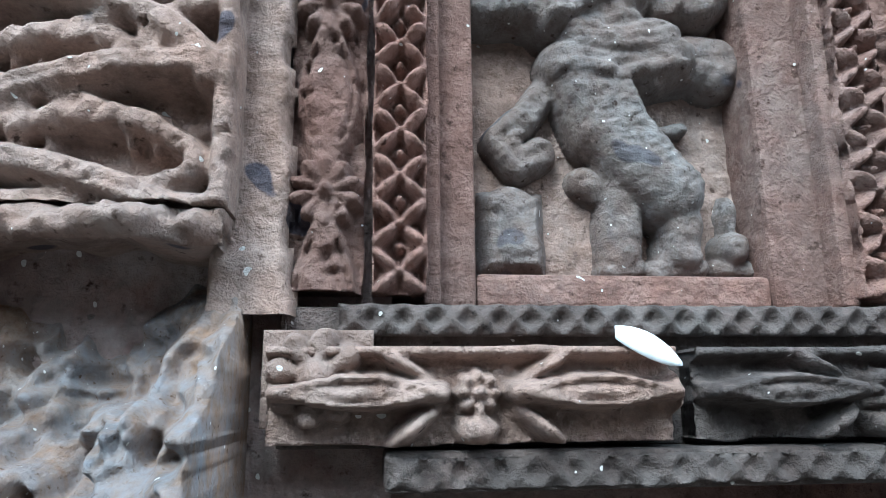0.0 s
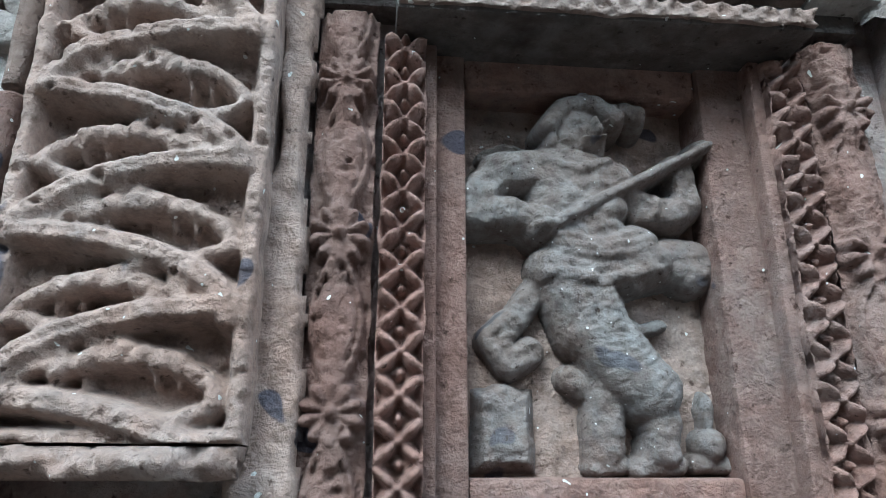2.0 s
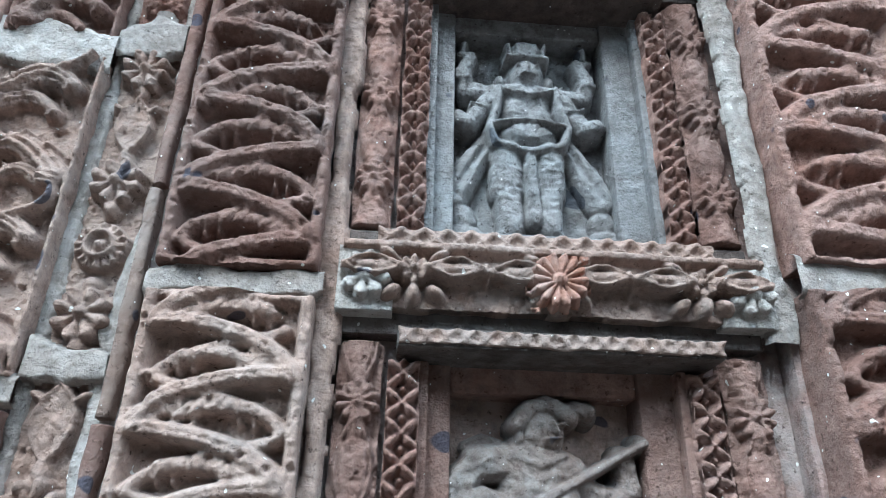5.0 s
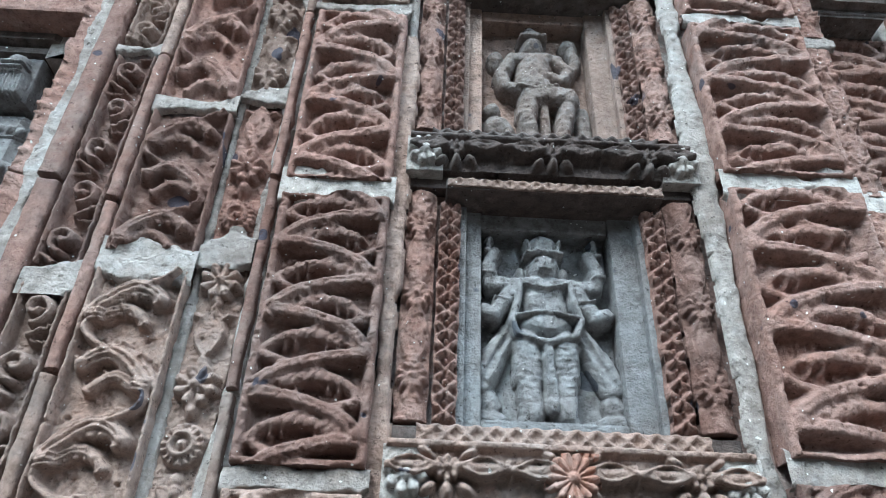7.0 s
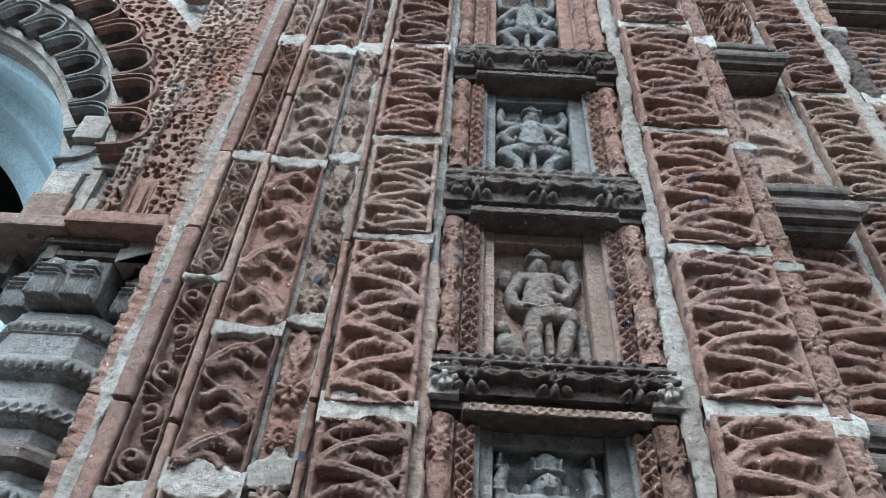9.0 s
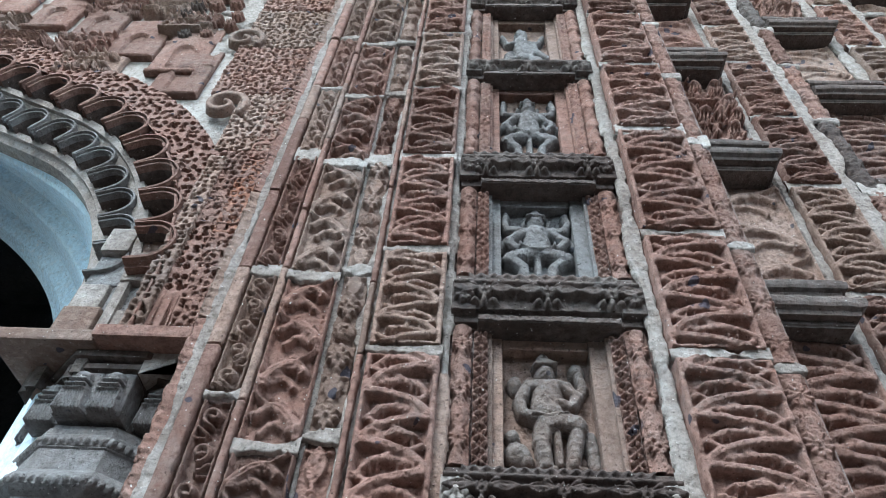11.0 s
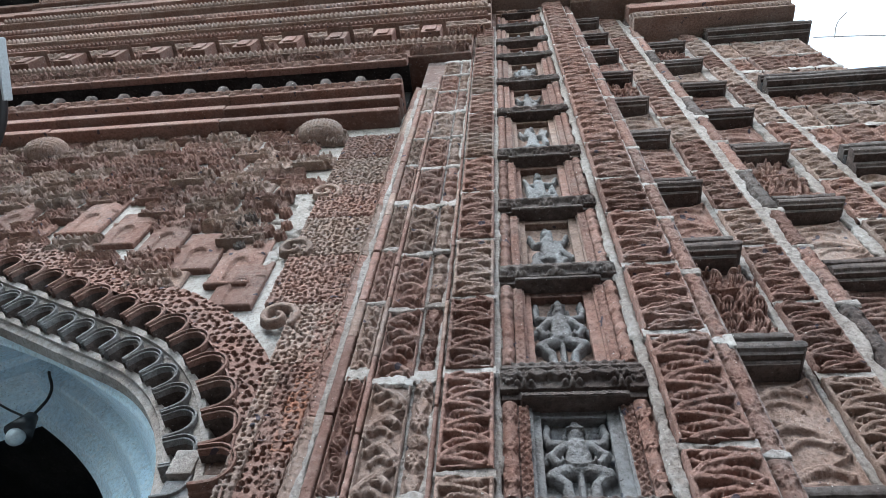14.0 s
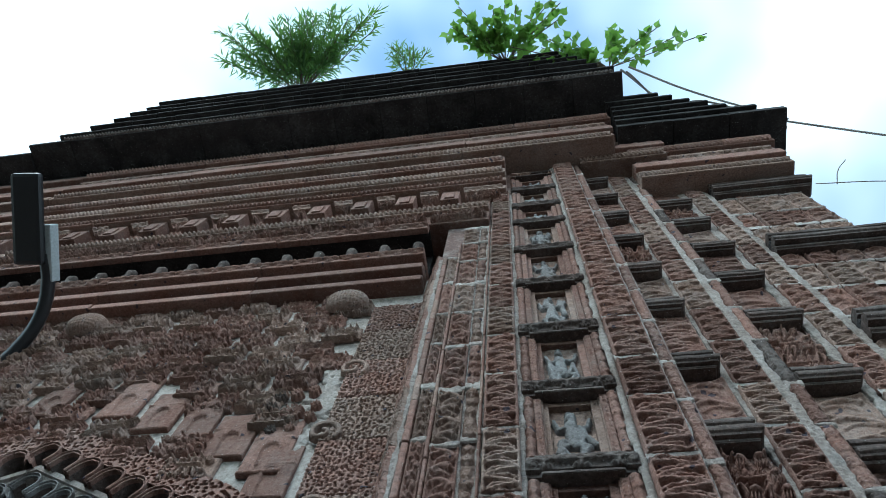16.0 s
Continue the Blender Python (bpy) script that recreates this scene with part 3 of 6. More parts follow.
def crowd(w, h, res, seed):
    """A brick of crowded carving, too worn to read: small standing and riding forms between ledges and bars."""
    r = Relief(w, h, res, seed)
    g = r.rng
    ragged = value_noise(r.U, r.V, 0.05, seed) + 0.5 * value_noise(r.U, r.V, 0.018, seed + 1)
    d = np.minimum(np.minimum(r.U, w - r.U), np.minimum(r.V, h - r.V))
    r.H = 0.012 * np.clip((d - 0.024 * ragged) / 0.005, 0, 1)
    rows = max(1, round(h / 0.095))
    for k in range(rows):
        z0, tall = h * k / rows, h / rows
        a, b = 0.008 + g.uniform(0.0, 0.02), w - 0.008 - g.uniform(0.0, 0.02)
        if g.random() < 0.45:
            lo, hi = a + g.uniform(0, 0.3) * (b - a), b - g.uniform(0, 0.3) * (b - a)
            r.slab(lo, hi, z0 + 0.004, z0 + 0.017, g.uniform(0.035, 0.05), 0.004)
        x = a + 0.02
        while x < b - 0.015:
            kind, mid = g.random(), z0 + tall * 0.5
            if kind < 0.40:
                # a small upright form: trunk, head, limbs
                lean = g.uniform(-0.35, 0.35)
                r.blob(x, mid, 0.013, tall * 0.26, g.uniform(0.035, 0.05), lean, 3)
                r.blob(x - lean * 0.03, z0 + tall * 0.86, 0.011, 0.011, 0.048)
                for side in (-1, 1):
                    r.tube([(x, mid + 0.012), (x + side * g.uniform(0.014, 0.026), mid + g.uniform(-0.016, 0.026))], 0.0052, 0.036)
                    r.tube([(x, mid - 0.012), (x + side * 0.010, z0 + tall * 0.10)], 0.0062, 0.036)
                x += g.uniform(0.034, 0.046)
            elif kind < 0.66:
                # a small beast in profile
                way = g.choice((-1, 1))
                r.blob(x + 0.022, mid + 0.004, 0.027, 0.015, g.uniform(0.038, 0.05), 0.1 * way, 3)
                r.blob(x + 0.022 + way * 0.027, mid + 0.018, 0.011, 0.012, 0.046, 0.6)
                for q in range(4):
                    lx = x + 0.003 + 0.0125 * q
                    r.tube([(lx, mid - 0.008), (lx + 0.004 * way, z0 + tall * 0.12)], 0.0042, 0.034)
                x += g.uniform(0.062, 0.075)
            elif kind < 0.78:
                r.rosette(x + 0.008, mid, 0.024, 8, 0.038)
                x += 0.05
            elif kind < 0.90:
                for q in range(3):
                    r.slab(x - 0.012, x + 0.05, z0 + tall * (0.24 + 0.24 * q), z0 + tall * (0.24 + 0.24 * q) + 0.010, 0.048 - 0.005 * q, 0.003)
                x += 0.068
            else:
                r.tube(arc(x + 0.012, z0 + tall * 0.2, 0.020, tall * 0.55, 0, 180), 0.007, 0.045)
                x += 0.046
    r.H = np.where(r.H > 0.004, r.H + 0.006 * (value_noise(r.U, r.V, 0.010, seed) - 0.5), 0.0)
    return r


def figure(kind, w, h, res, seed):
    """A worn figure in half relief, in plain rounded forms."""
    r = Relief(w, h, res, seed)
    c, k = w / 2, h
    T = r.tube
    def P(*pts):
        return [(fx * w, fz * k) for fx, fz in pts]

    if kind == "player":
        # tablet, vase and scarf ends on the ground behind
        r.slab(0.07 * w, 0.27 * w, 0.02 * k, 0.20 * k, 0.020, 0.010)
        r.blob(0.17 * w, 0.17 * k, 0.10 * w, 0.055 * k, 0.021, 0, 3)
        r.blob(0.915 * w, 0.075 * k, 0.060 * w, 0.045 * k, 0.030, 0, 3).blob(0.915 * w, 0.155 * k, 0.028 * w, 0.055 * k, 0.022, 0, 3)
        T(P((0.86, 0.03), (0.97, 0.03)), 0.008, 0.020)
        T(P((0.20, 0.37), (0.14, 0.33), (0.20, 0.27), (0.27, 0.30)), 0.0135, 0.024, groove=0.002)
        T(P((0.30, 0.46), (0.22, 0.38)), 0.012, 0.020)
        T(P((0.68, 0.52), (0.82, 0.545), (0.92, 0.54)), 0.021, 0.030, taper=1.1)
        r.blob(0.92 * w, 0.52 * k, 0.024, 0.021, 0.030, 0.3)
        T(P((0.62, 0.40), (0.70, 0.36), (0.78, 0.375)), 0.006, 0.016)
        # far leg
        T(P((0.56, 0.44), (0.54, 0.26), (0.53, 0.06)), 0.021, 0.026, taper=0.72)
        T(P((0.42, 0.235), (0.50, 0.20)), 0.012, 0.020)
        T(P((0.49, 0.025), (0.58, 0.03)), 0.009, 0.022)
        # near leg, crossing in front
        T(P((0.45, 0.47), (0.51, 0.36), (0.63, 0.25), (0.70, 0.20)), 0.032, 0.044, taper=0.80)
        T(P((0.70, 0.22), (0.735, 0.13), (0.73, 0.06)), 0.0195, 0.036, taper=0.72)
        T(P((0.69, 0.045), (0.78, 0.03), (0.64, 0.02)), 0.0095, 0.026)
        for q in range(15):
            x, v = 0.455 + 0.0175 * q, 0.455 - 0.0175 * q
            r.score(P((x - 0.10, v - 0.020), (x + 0.01, v - 0.022), (x + 0.11, v + 0.018)), 0.0030, 0.0009)
        # flared tunic with folds
        T(P((0.36, 0.515), (0.50, 0.500), (0.64, 0.505), (0.74, 0.53)), 0.020, 0.042)
        T(P((0.42, 0.57), (0.55, 0.555), (0.68, 0.57)), 0.022, 0.045)
        for q in range(6):
            r.score(P((0.355 + 0.012 * q, 0.500 + 0.022 * q), (0.52, 0.478 + 0.024 * q), (0.73 - 0.012 * q, 0.515 + 0.022 * q)), 0.0036, 0.0014)
        r.score(P((0.34, 0.488), (0.52, 0.465), (0.75, 0.50)), 0.005, 0.004)
        # trunk, neck ring, shoulders
        T(P((0.50, 0.60), (0.45, 0.70), (0.44, 0.76)), 0.036, 0.045, taper=1.15)
        T(P((0.18, 0.775), (0.42, 0.79), (0.62, 0.755)), 0.021, 0.042)
        for q in range(5):
            r.score(P((0.33 + 0.02 * q, 0.61 + 0.030 * q), (0.47, 0.595 + 0.032 * q), (0.60, 0.625 + 0.028 * q)), 0.0032, 0.0008)
        r.score(P((0.33, 0.80), (0.46, 0.765), (0.58, 0.80)), 0.0045, 0.003)
        # arms
        T(P((0.17, 0.77), (0.07, 0.70), (0.06, 0.655), (0.18, 0.655), (0.31, 0.635)), 0.019, 0.040, taper=0.85)
        T(P((0.62, 0.755), (0.72, 0.675), (0.84, 0.665)), 0.0175, 0.040, taper=0.95)
        T(P((0.84, 0.665), (0.90, 0.70), (0.885, 0.79)), 0.018, 0.038, taper=0.8)
        r.blob(0.33 * w, 0.625 * k, 0.021, 0.019, 0.050, 0.5).blob(0.885 * w, 0.81 * k, 0.014, 0.014, 0.042)
        for q in range(4):
            r.score(P((0.29 + 0.018 * q, 0.615), (0.33 + 0.018 * q, 0.585)), 0.0022, 0.003)
        for fx, fz in ((0.12, 0.66), (0.20, 0.66), (0.75, 0.70)):
            r.score(P((fx, fz - 0.045), (fx + 0.02, fz + 0.045)), 0.004, 0.0035)
        # the lute: neck and bowl
        T(P((0.36, 0.615), (0.58, 0.70), (0.78, 0.775), (0.97, 0.845)), 0.0085, 0.052, taper=0.65)
        r.blob(0.57 * w, 0.665 * k, 0.024, 0.019, 0.050, 0.5)
        r.blob(0.97 * w, 0.85 * k, 0.010, 0.013, 0.045)
        # head in three-quarter view, rolled turban with a knot
        r.blob(0.475 * w, 0.885 * k, 0.029, 0.034, 0.050, 0.25)
        r.blob(0.50 * w, 0.845 * k, 0.017, 0.012, 0.052)
        T(P((0.36, 0.90), (0.42, 0.955), (0.54, 0.965), (0.62, 0.925)), 0.012, 0.050)
        T(P((0.40, 0.94), (0.50, 0.985), (0.60, 0.955)), 0.009, 0.046)
        T(P((0.58, 0.945), (0.66, 0.965), (0.72, 0.955)), 0.0125, 0.040)
        r.blob(0.725 * w, 0.955 * k, 0.013, 0.016, 0.038)
        T(P((0.37, 0.90), (0.365, 0.845)), 0.0065, 0.042)
        T(P((0.525, 0.905), (0.545, 0.872)), 0.0038, 0.0565)
        for fx in (0.465, 0.575):
            r.blob(fx * w, 0.900 * k, 0.0055, 0.0035, 0.0545)
        T(P((0.48, 0.848), (0.56, 0.852)), 0.0026, 0.0555)
        T(P((0.12, 0.835), (0.20, 0.86), (0.30, 0.835)), 0.008, 0.018, groove=0.002)
    elif kind == "four_armed":
        # sash ends, small beasts at the feet
        for side, fx in ((-1, 0.09), (1, 0.93)):
            c2 = 0.48
            T(P((c2 + side * 0.24, 0.45), (c2 + side * 0.36, 0.32), (c2 + side * 0.44, 0.20)), 0.017, 0.026, taper=1.35, groove=0.003)
            for q in (-1, 1):
                r.score(P((c2 + side * 0.26 + 0.03 * q, 0.43), (c2 + side * 0.43 + 0.045 * q, 0.20)), 0.003, 0.0025)
            r.blob(fx * w, 0.10 * k, 0.020, 0.022, 0.024, 0.3).blob(fx * w, 0.03 * k, 0.028, 0.012, 0.024, 0, 4)
            # legs in pleated cloth
            T(P((c2 + side * 0.125, 0.40), (c2 + side * 0.125, 0.22), (c2 + side * 0.105, 0.04)), 0.0245, 0.040, taper=0.66)
            for q in range(9):
                v = 0.375 - 0.032 * q
                r.score(P((c2 + side * 0.035, v - 0.012), (c2 + side * 0.13, v - 0.022), (c2 + side * 0.215, v + 0.010)), 0.0030, 0.0011)
            T(P((c2 + side * 0.09, 0.035), (c2 + side * 0.15, 0.012)), 0.012, 0.034)
            T(P((c2 + side * 0.06, 0.060), (c2 + side * 0.16, 0.065)), 0.0038, 0.036)
            # raised arms with their emblems
            T(P((c2 + side * 0.20, 0.69), (c2 + side * 0.36, 0.705)), 0.0165, 0.036, taper=0.9)
            T(P((c2 + side * 0.37, 0.70), (c2 + side * 0.395, 0.80), (c2 + side * 0.36, 0.865)), 0.0150, 0.036, taper=0.8)
            r.blob((c2 + side * 0.35) * w, 0.885 * k, 0.014, 0.013, 0.036)
            T(P((c2 + side * 0.42, 0.885), (c2 + side * 0.33, 0.895)), 0.0045, 0.036)
            T(P((c2 + side * 0.40, 0.90), (c2 + side * 0.385, 0.965)), 0.0055, 0.030)
            r.blob((c2 + side * 0.385) * w, 0.965 * k, 0.009, 0.009, 0.030)
            T(P((c2 + side * 0.35, 0.745), (c2 + side * 0.44, 0.755)), 0.0036, 0.040)
            # lowered arms
            T(P((c2 + side * 0.23, 0.655), (c2 + side * 0.31, 0.575), (c2 + side * 0.36, 0.52)), 0.0165, 0.040, taper=0.88)
            T(P((c2 + side * 0.36, 0.52), (c2 + side * 0.42, 0.545)), 0.0135, 0.042)
            r.blob((c2 + side * 0.43) * w, 0.535 * k, 0.018, 0.013, 0.040, side * 0.5)
            T(P((c2 + side * 0.25, 0.60), (c2 + side * 0.35, 0.615)), 0.0036, 0.0435)
            # earrings, collar cords, hanging garland
            r.blob((c2 - 0.005 + side * 0.155) * w, 0.765 * k, 0.0095, 0.017, 0.034)
            T(P((c2 + side * 0.175, 0.70), (c2 + side * 0.19, 0.60), (c2 + side * 0.24, 0.49), (c2 + side * 0.20, 0.415), (c2, 0.375)), 0.0072, 0.049)
        c = 0.48 * w
        T([(c, 0.50 * k), (c, 0.58 * k), (c, 0.66 * k)], 0.032, 0.042, taper=1.25)
        T([(c - 0.042, 0.695 * k), (c + 0.042, 0.695 * k)], 0.016, 0.040)
        T([(c - 0.030, 0.685 * k), (c, 0.655 * k), (c + 0.030, 0.685 * k)], 0.0036, 0.050)
        r.blob(c, 0.475 * k, 0.044, 0.070 * k, 0.046, 0, 3)
        for q in range(-3, 4):
            r.score([(c + 0.003 * q, 0.44 * k), (c + 0.011 * q, (0.53 - 0.004 * q * q) * k)], 0.0024, 0.0022)
        T([(c - 0.045, 0.505 * k), (c, 0.535 * k), (c + 0.045, 0.505 * k)], 0.0042, 0.049)
        T([(c, 0.38 * k), (c + 0.003, 0.22 * k), (c + 0.004, 0.06 * k)], 0.0092, 0.045, taper=1.3, groove=0.003)
        r.blob(c, 0.795 * k, 0.0285, 0.034, 0.049)
        r.blob(c, 0.765 * k, 0.018, 0.015, 0.050)
        T([(c, 0.815 * k), (c, 0.785 * k)], 0.0044, 0.0555)
        for side in (-1, 1):
            r.blob(c + side * 0.012, 0.812 * k, 0.0065, 0.0040, 0.0535)
        T([(c - 0.009, 0.762 * k), (c + 0.009, 0.762 * k)], 0.0026, 0.0535)
        T([(c - 0.026, 0.855 * k), (c, 0.870 * k), (c + 0.026, 0.855 * k)], 0.0055, 0.052)
        r.blob(c, 0.905 * k, 0.030, 0.026, 0.046, 0, 3).blob(c, 0.955 * k, 0.018, 0.016, 0.040)
        for q in range(-2, 3):
            T([(c + 0.0105 * q, 0.870 * k), (c + 0.0115 * q, 0.925 * k)], 0.0038, 0.050)
            r.blob(c + 0.0125 * q, 0.935 * k, 0.0052, 0.007, 0.046)
        r.slab(0.02 * w, 0.98 * w, 0, 0.022 * k, 0.014)
    elif kind == "seated":
        T([(c, 0.42 * k), (c, 0.56 * k)], 0.040, 0.040)
        T([(c - 0.040, 0.68 * k), (c + 0.040, 0.68 * k)], 0.017, 0.038)
        T([(c, 0.56 * k), (c, 0.68 * k)], 0.036, 0.042)
        r.blob(c, 0.795 * k, 0.026, 0.031, 0.048).blob(c, 0.885 * k, 0.030, 0.024, 0.044).blob(c, 0.94 * k, 0.017, 0.019, 0.038)
        T([(c - 0.024, 0.85 * k), (c + 0.024, 0.85 * k)], 0.0052, 0.050)
        for side in (-1, 1):
            r.blob(c + side * 0.034, 0.79 * k, 0.009, 0.020, 0.030)
            r.blob(c + side * 0.010, 0.81 * k, 0.006, 0.004, 0.052)
            T([(c + side * 0.035, 0.69 * k), (c + side * 0.078, 0.70 * k), (c + side * 0.088, 0.79 * k), (c + side * 0.082, 0.87 * k)], 0.0155, 0.036, taper=0.8)
            r.blob(c + side * 0.083, 0.915 * k, 0.013, 0.020, 0.030)
            T([(c + side * 0.043, 0.64 * k), (c + side * 0.078, 0.53 * k), (c + side * 0.055, 0.44 * k)], 0.0165, 0.042, taper=0.85)
            r.blob(c + side * 0.095, 0.50 * k, 0.016, 0.026, 0.030, side * 0.3)
            T([(c + side * 0.020, 0.38 * k), (c + side * 0.074, 0.31 * k)], 0.0225, 0.044)
            T([(c + side * 0.074, 0.31 * k), (c + side * 0.040, 0.20 * k), (c + side * 0.034, 0.05 * k)], 0.0185, 0.042, taper=0.75)
            T([(c + side * 0.055, 0.03 * k), (c + side * 0.02, 0.04 * k)], 0.012, 0.032)
            for q in range(4):
                r.score([(c + side * (0.030 + 0.013 * q), 0.40 * k), (c + side * (0.026 + 0.013 * q), 0.31 * k)], 0.003, 0.0025)
        T(arc(c, 0.48 * k, 0.046, 0.09 * k, 180, 360), 0.006, 0.048)
        T([(c, 0.36 * k), (c, 0.06 * k)], 0.010, 0.032, groove=0.003)
        r.slab(c - 0.1, c + 0.1, 0, 0.035 * k, 0.014)
    elif kind == "pair":
        # a seated figure with one leg drawn up, a small one crouching at its knee
        T(P((0.50, 0.40), (0.49, 0.52), (0.50, 0.66)), 0.034, 0.042, taper=1.1)
        T(P((0.30, 0.69), (0.50, 0.71), (0.70, 0.69)), 0.017, 0.040)
        r.blob(0.49 * w, 0.80 * k, 0.025, 0.030, 0.048).blob(0.49 * w, 0.885 * k, 0.030, 0.020, 0.044, 0, 3).blob(0.47 * w, 0.94 * k, 0.018, 0.020, 0.038)
        T(P((0.38, 0.855), (0.49, 0.865), (0.60, 0.855)), 0.0055, 0.050)
        T(P((0.29, 0.68), (0.20, 0.56), (0.24, 0.46), (0.36, 0.42)), 0.0155, 0.038, taper=0.85)
        T(P((0.70, 0.68), (0.80, 0.60), (0.74, 0.52), (0.62, 0.55)), 0.0155, 0.040, taper=0.85)
        T(P((0.80, 0.60), (0.88, 0.70), (0.84, 0.80)), 0.014, 0.032, taper=0.8)
        r.blob(0.83 * w, 0.85 * k, 0.020, 0.024, 0.030).blob(0.16 * w, 0.72 * k, 0.018, 0.028, 0.026)
        T(P((0.46, 0.38), (0.66, 0.40), (0.78, 0.36)), 0.024, 0.046)
        T(P((0.78, 0.36), (0.74, 0.20), (0.70, 0.06)), 0.019, 0.042, taper=0.75)
        T(P((0.44, 0.38), (0.42, 0.24), (0.44, 0.06)), 0.022, 0.042, taper=0.72)
        T(P((0.40, 0.03), (0.52, 0.03)), 0.010, 0.032)
        T(P((0.66, 0.03), (0.80, 0.03)), 0.010, 0.032)
        T(P((0.34, 0.43), (0.50, 0.41), (0.68, 0.44)), 0.006, 0.048)
        T(P((0.57, 0.36), (0.58, 0.08)), 0.010, 0.030, groove=0.003)
        r.blob(0.17 * w, 0.14 * k, 0.030, 0.032, 0.036, 0.3).blob(0.12 * w, 0.27 * k, 0.018, 0.019, 0.036).blob(0.26 * w, 0.08 * k, 0.018, 0.016, 0.034)
        T(P((0.90, 0.30), (0.92, 0.06)), 0.014, 0.022)
        for q in range(5):
            r.score(P((0.34, 0.33 - 0.05 * q), (0.43, 0.315 - 0.05 * q), (0.52, 0.34 - 0.05 * q)), 0.0032, 0.0016)
        r.slab(0.02 * w, 0.98 * w, 0, 0.022 * k, 0.014)
    else:
        g = r.rng
        for _ in range(4):
            x, z = c + g.uniform(-0.06, 0.06), g.uniform(0.25, 0.7) * k
            T([(x, z), (x + g.uniform(-0.05, 0.05), z + g.uniform(-0.1, 0.1)), (x + g.uniform(-0.06, 0.06), z - 0.12)], g.uniform(0.014, 0.024), 0.034, taper=0.7)
            r.blob(x, z, g.uniform(0.02, 0.035), g.uniform(0.016, 0.028), 0.038, g.uniform(-1, 1))
        T([(c, 0.30 * k), (c - 0.01, 0.66 * k)], 0.030, 0.036)
        r.blob(c - 0.01, 0.80 * k, 0.022, 0.026, 0.042).blob(c - 0.01, 0.89 * k, 0.020, 0.014, 0.034)
        for side in (-1, 1):
            T([(c, 0.62 * k), (c + side * 0.06, 0.58 * k), (c + side * 0.08, 0.74 * k)], 0.013, 0.032)
            T([(c, 0.32 * k), (c + side * 0.06, 0.24 * k), (c + side * 0.02, 0.06 * k)], 0.018, 0.034, taper=0.7)
    folds = 0.00022 * np.sin((r.V + 0.35 * np.abs(r.U - c)) * 2 * math.pi / 0.0064) * (r.V < 0.52 * k) + 0.00025 * np.sin((r.V - 0.5 * r.U) * 2 * math.pi / 0.011) * (r.V > 0.70 * k)
    r.H = np.where(r.H > 0.001, r.H * 1.15 + folds + 0.0030 * (value_noise(r.U, r.V, 0.005, seed) - 0.5) + 0.005 * (value_noise(r.U, r.V, 0.02, seed + 4) - 0.5), 0)
    r.H += np.where(r.H > 0.001, 0.0045 * (value_noise(r.U, r.V, 0.011, seed + 6) - 0.5), 0)
    return r


# ---- large structure ----
ground = tagged(new("ground", mesh_from("ground", [(-60, -60, 0), (60, -60, 0), (60, 60, 0), (-60, 60, 0)], [(0, 1, 2, 3)], EARTH)), "bare trodden earth in front of the temple", "ground", kind="structure")

# unseen wall added behind the camera to block low sky light
wall_behind = tagged(new("wall_behind", box_mesh("wall_behind", 44.0, 0.4, 4.4, EARTH)), "unseen plain wall added to keep low sky light off", "wall", kind="structure")
wall_behind.location = (-24, -7.0, 0)

AX, AZ = -2.65, 2.45                         # arch: its middle and the height where it springs
CX, CZ, CR, CA = -2.20, 2.70, 1.305, radians(63)  # its haunch: middle, radius, and the angle where it runs straight to the point


def arch_line(inset, n=24, drop=None):
    """The arch's curve from the right springing over the point to the left one, moved inwards; drop: by how much at the point."""
    rad, half = CR - inset, n // 2
    pts = [(CX + rad, AZ)] + [(CX + rad * math.cos(CA * k / half), CZ + rad * math.sin(CA * k / half)) for k in range(half + 1)]
    x0, z0 = pts[-1]
    rest = n - half
    slope = math.cos(CA) / math.sin(CA)
    for k in range(1, rest + 1):
        x = x0 + (AX - x0) * k / rest
        pts.append((x, z0 + (x0 - x) * slope))
    if drop is not None:
        pts = [(x, z + (inset - drop) * min(1, max(0, (z - CZ) / (pts[-1][1] - CZ))) ** 1.5) for x, z in pts]
    return pts + [(2 * AX - x, z) for x, z in pts[-2::-1]]


def pointed(xs, zs, za, power, n=30):
    """A pointed opening: upright to zs at xs, then curving to its point."""
    half = [(xs + (AX - xs) * (k / n) ** 1.6, zs + (za - zs) * (k / n) ** (1.6 * power)) for k in range(n + 1)]
    half = [(xs, 0.0), (xs, 2.0), *half]
    return half + [(2 * AX - x, z) for x, z in half[-2::-1]]


def skin(name, rows, mat, smooth=True):
    """A surface through rows of places, all of one length."""
    m, n = len(rows), len(rows[0])
    idx = np.arange(m * n).reshape(m, n)
    quads = np.stack([idx[:-1, :-1], idx[1:, :-1], idx[1:, 1:], idx[:-1, 1:]], -1).reshape(-1, 4)
    return mesh_from(name, np.array(rows).reshape(-1, 3), quads, mat, smooth)


def jambs(line, low=0.0):
    return [(line[0][0], low), *line, (line[-1][0], low)]


# wall of the arched bay: a face pierced by the arch, with the thickness behind it
wall_bay = thing("wall_bay", (AX, 0.66, 0), "red terracotta wall of the arched bay, worn and patched", "wall", kind="structure")
arch = arch_line(-0.02)
line = [(-0.70, 0.0), (-0.70, 2.53), *arch, (2 * AX + 0.70, 2.53), (2 * AX + 0.70, 0.0)]
frame_pts, crest = [], max(z for x, z in line)
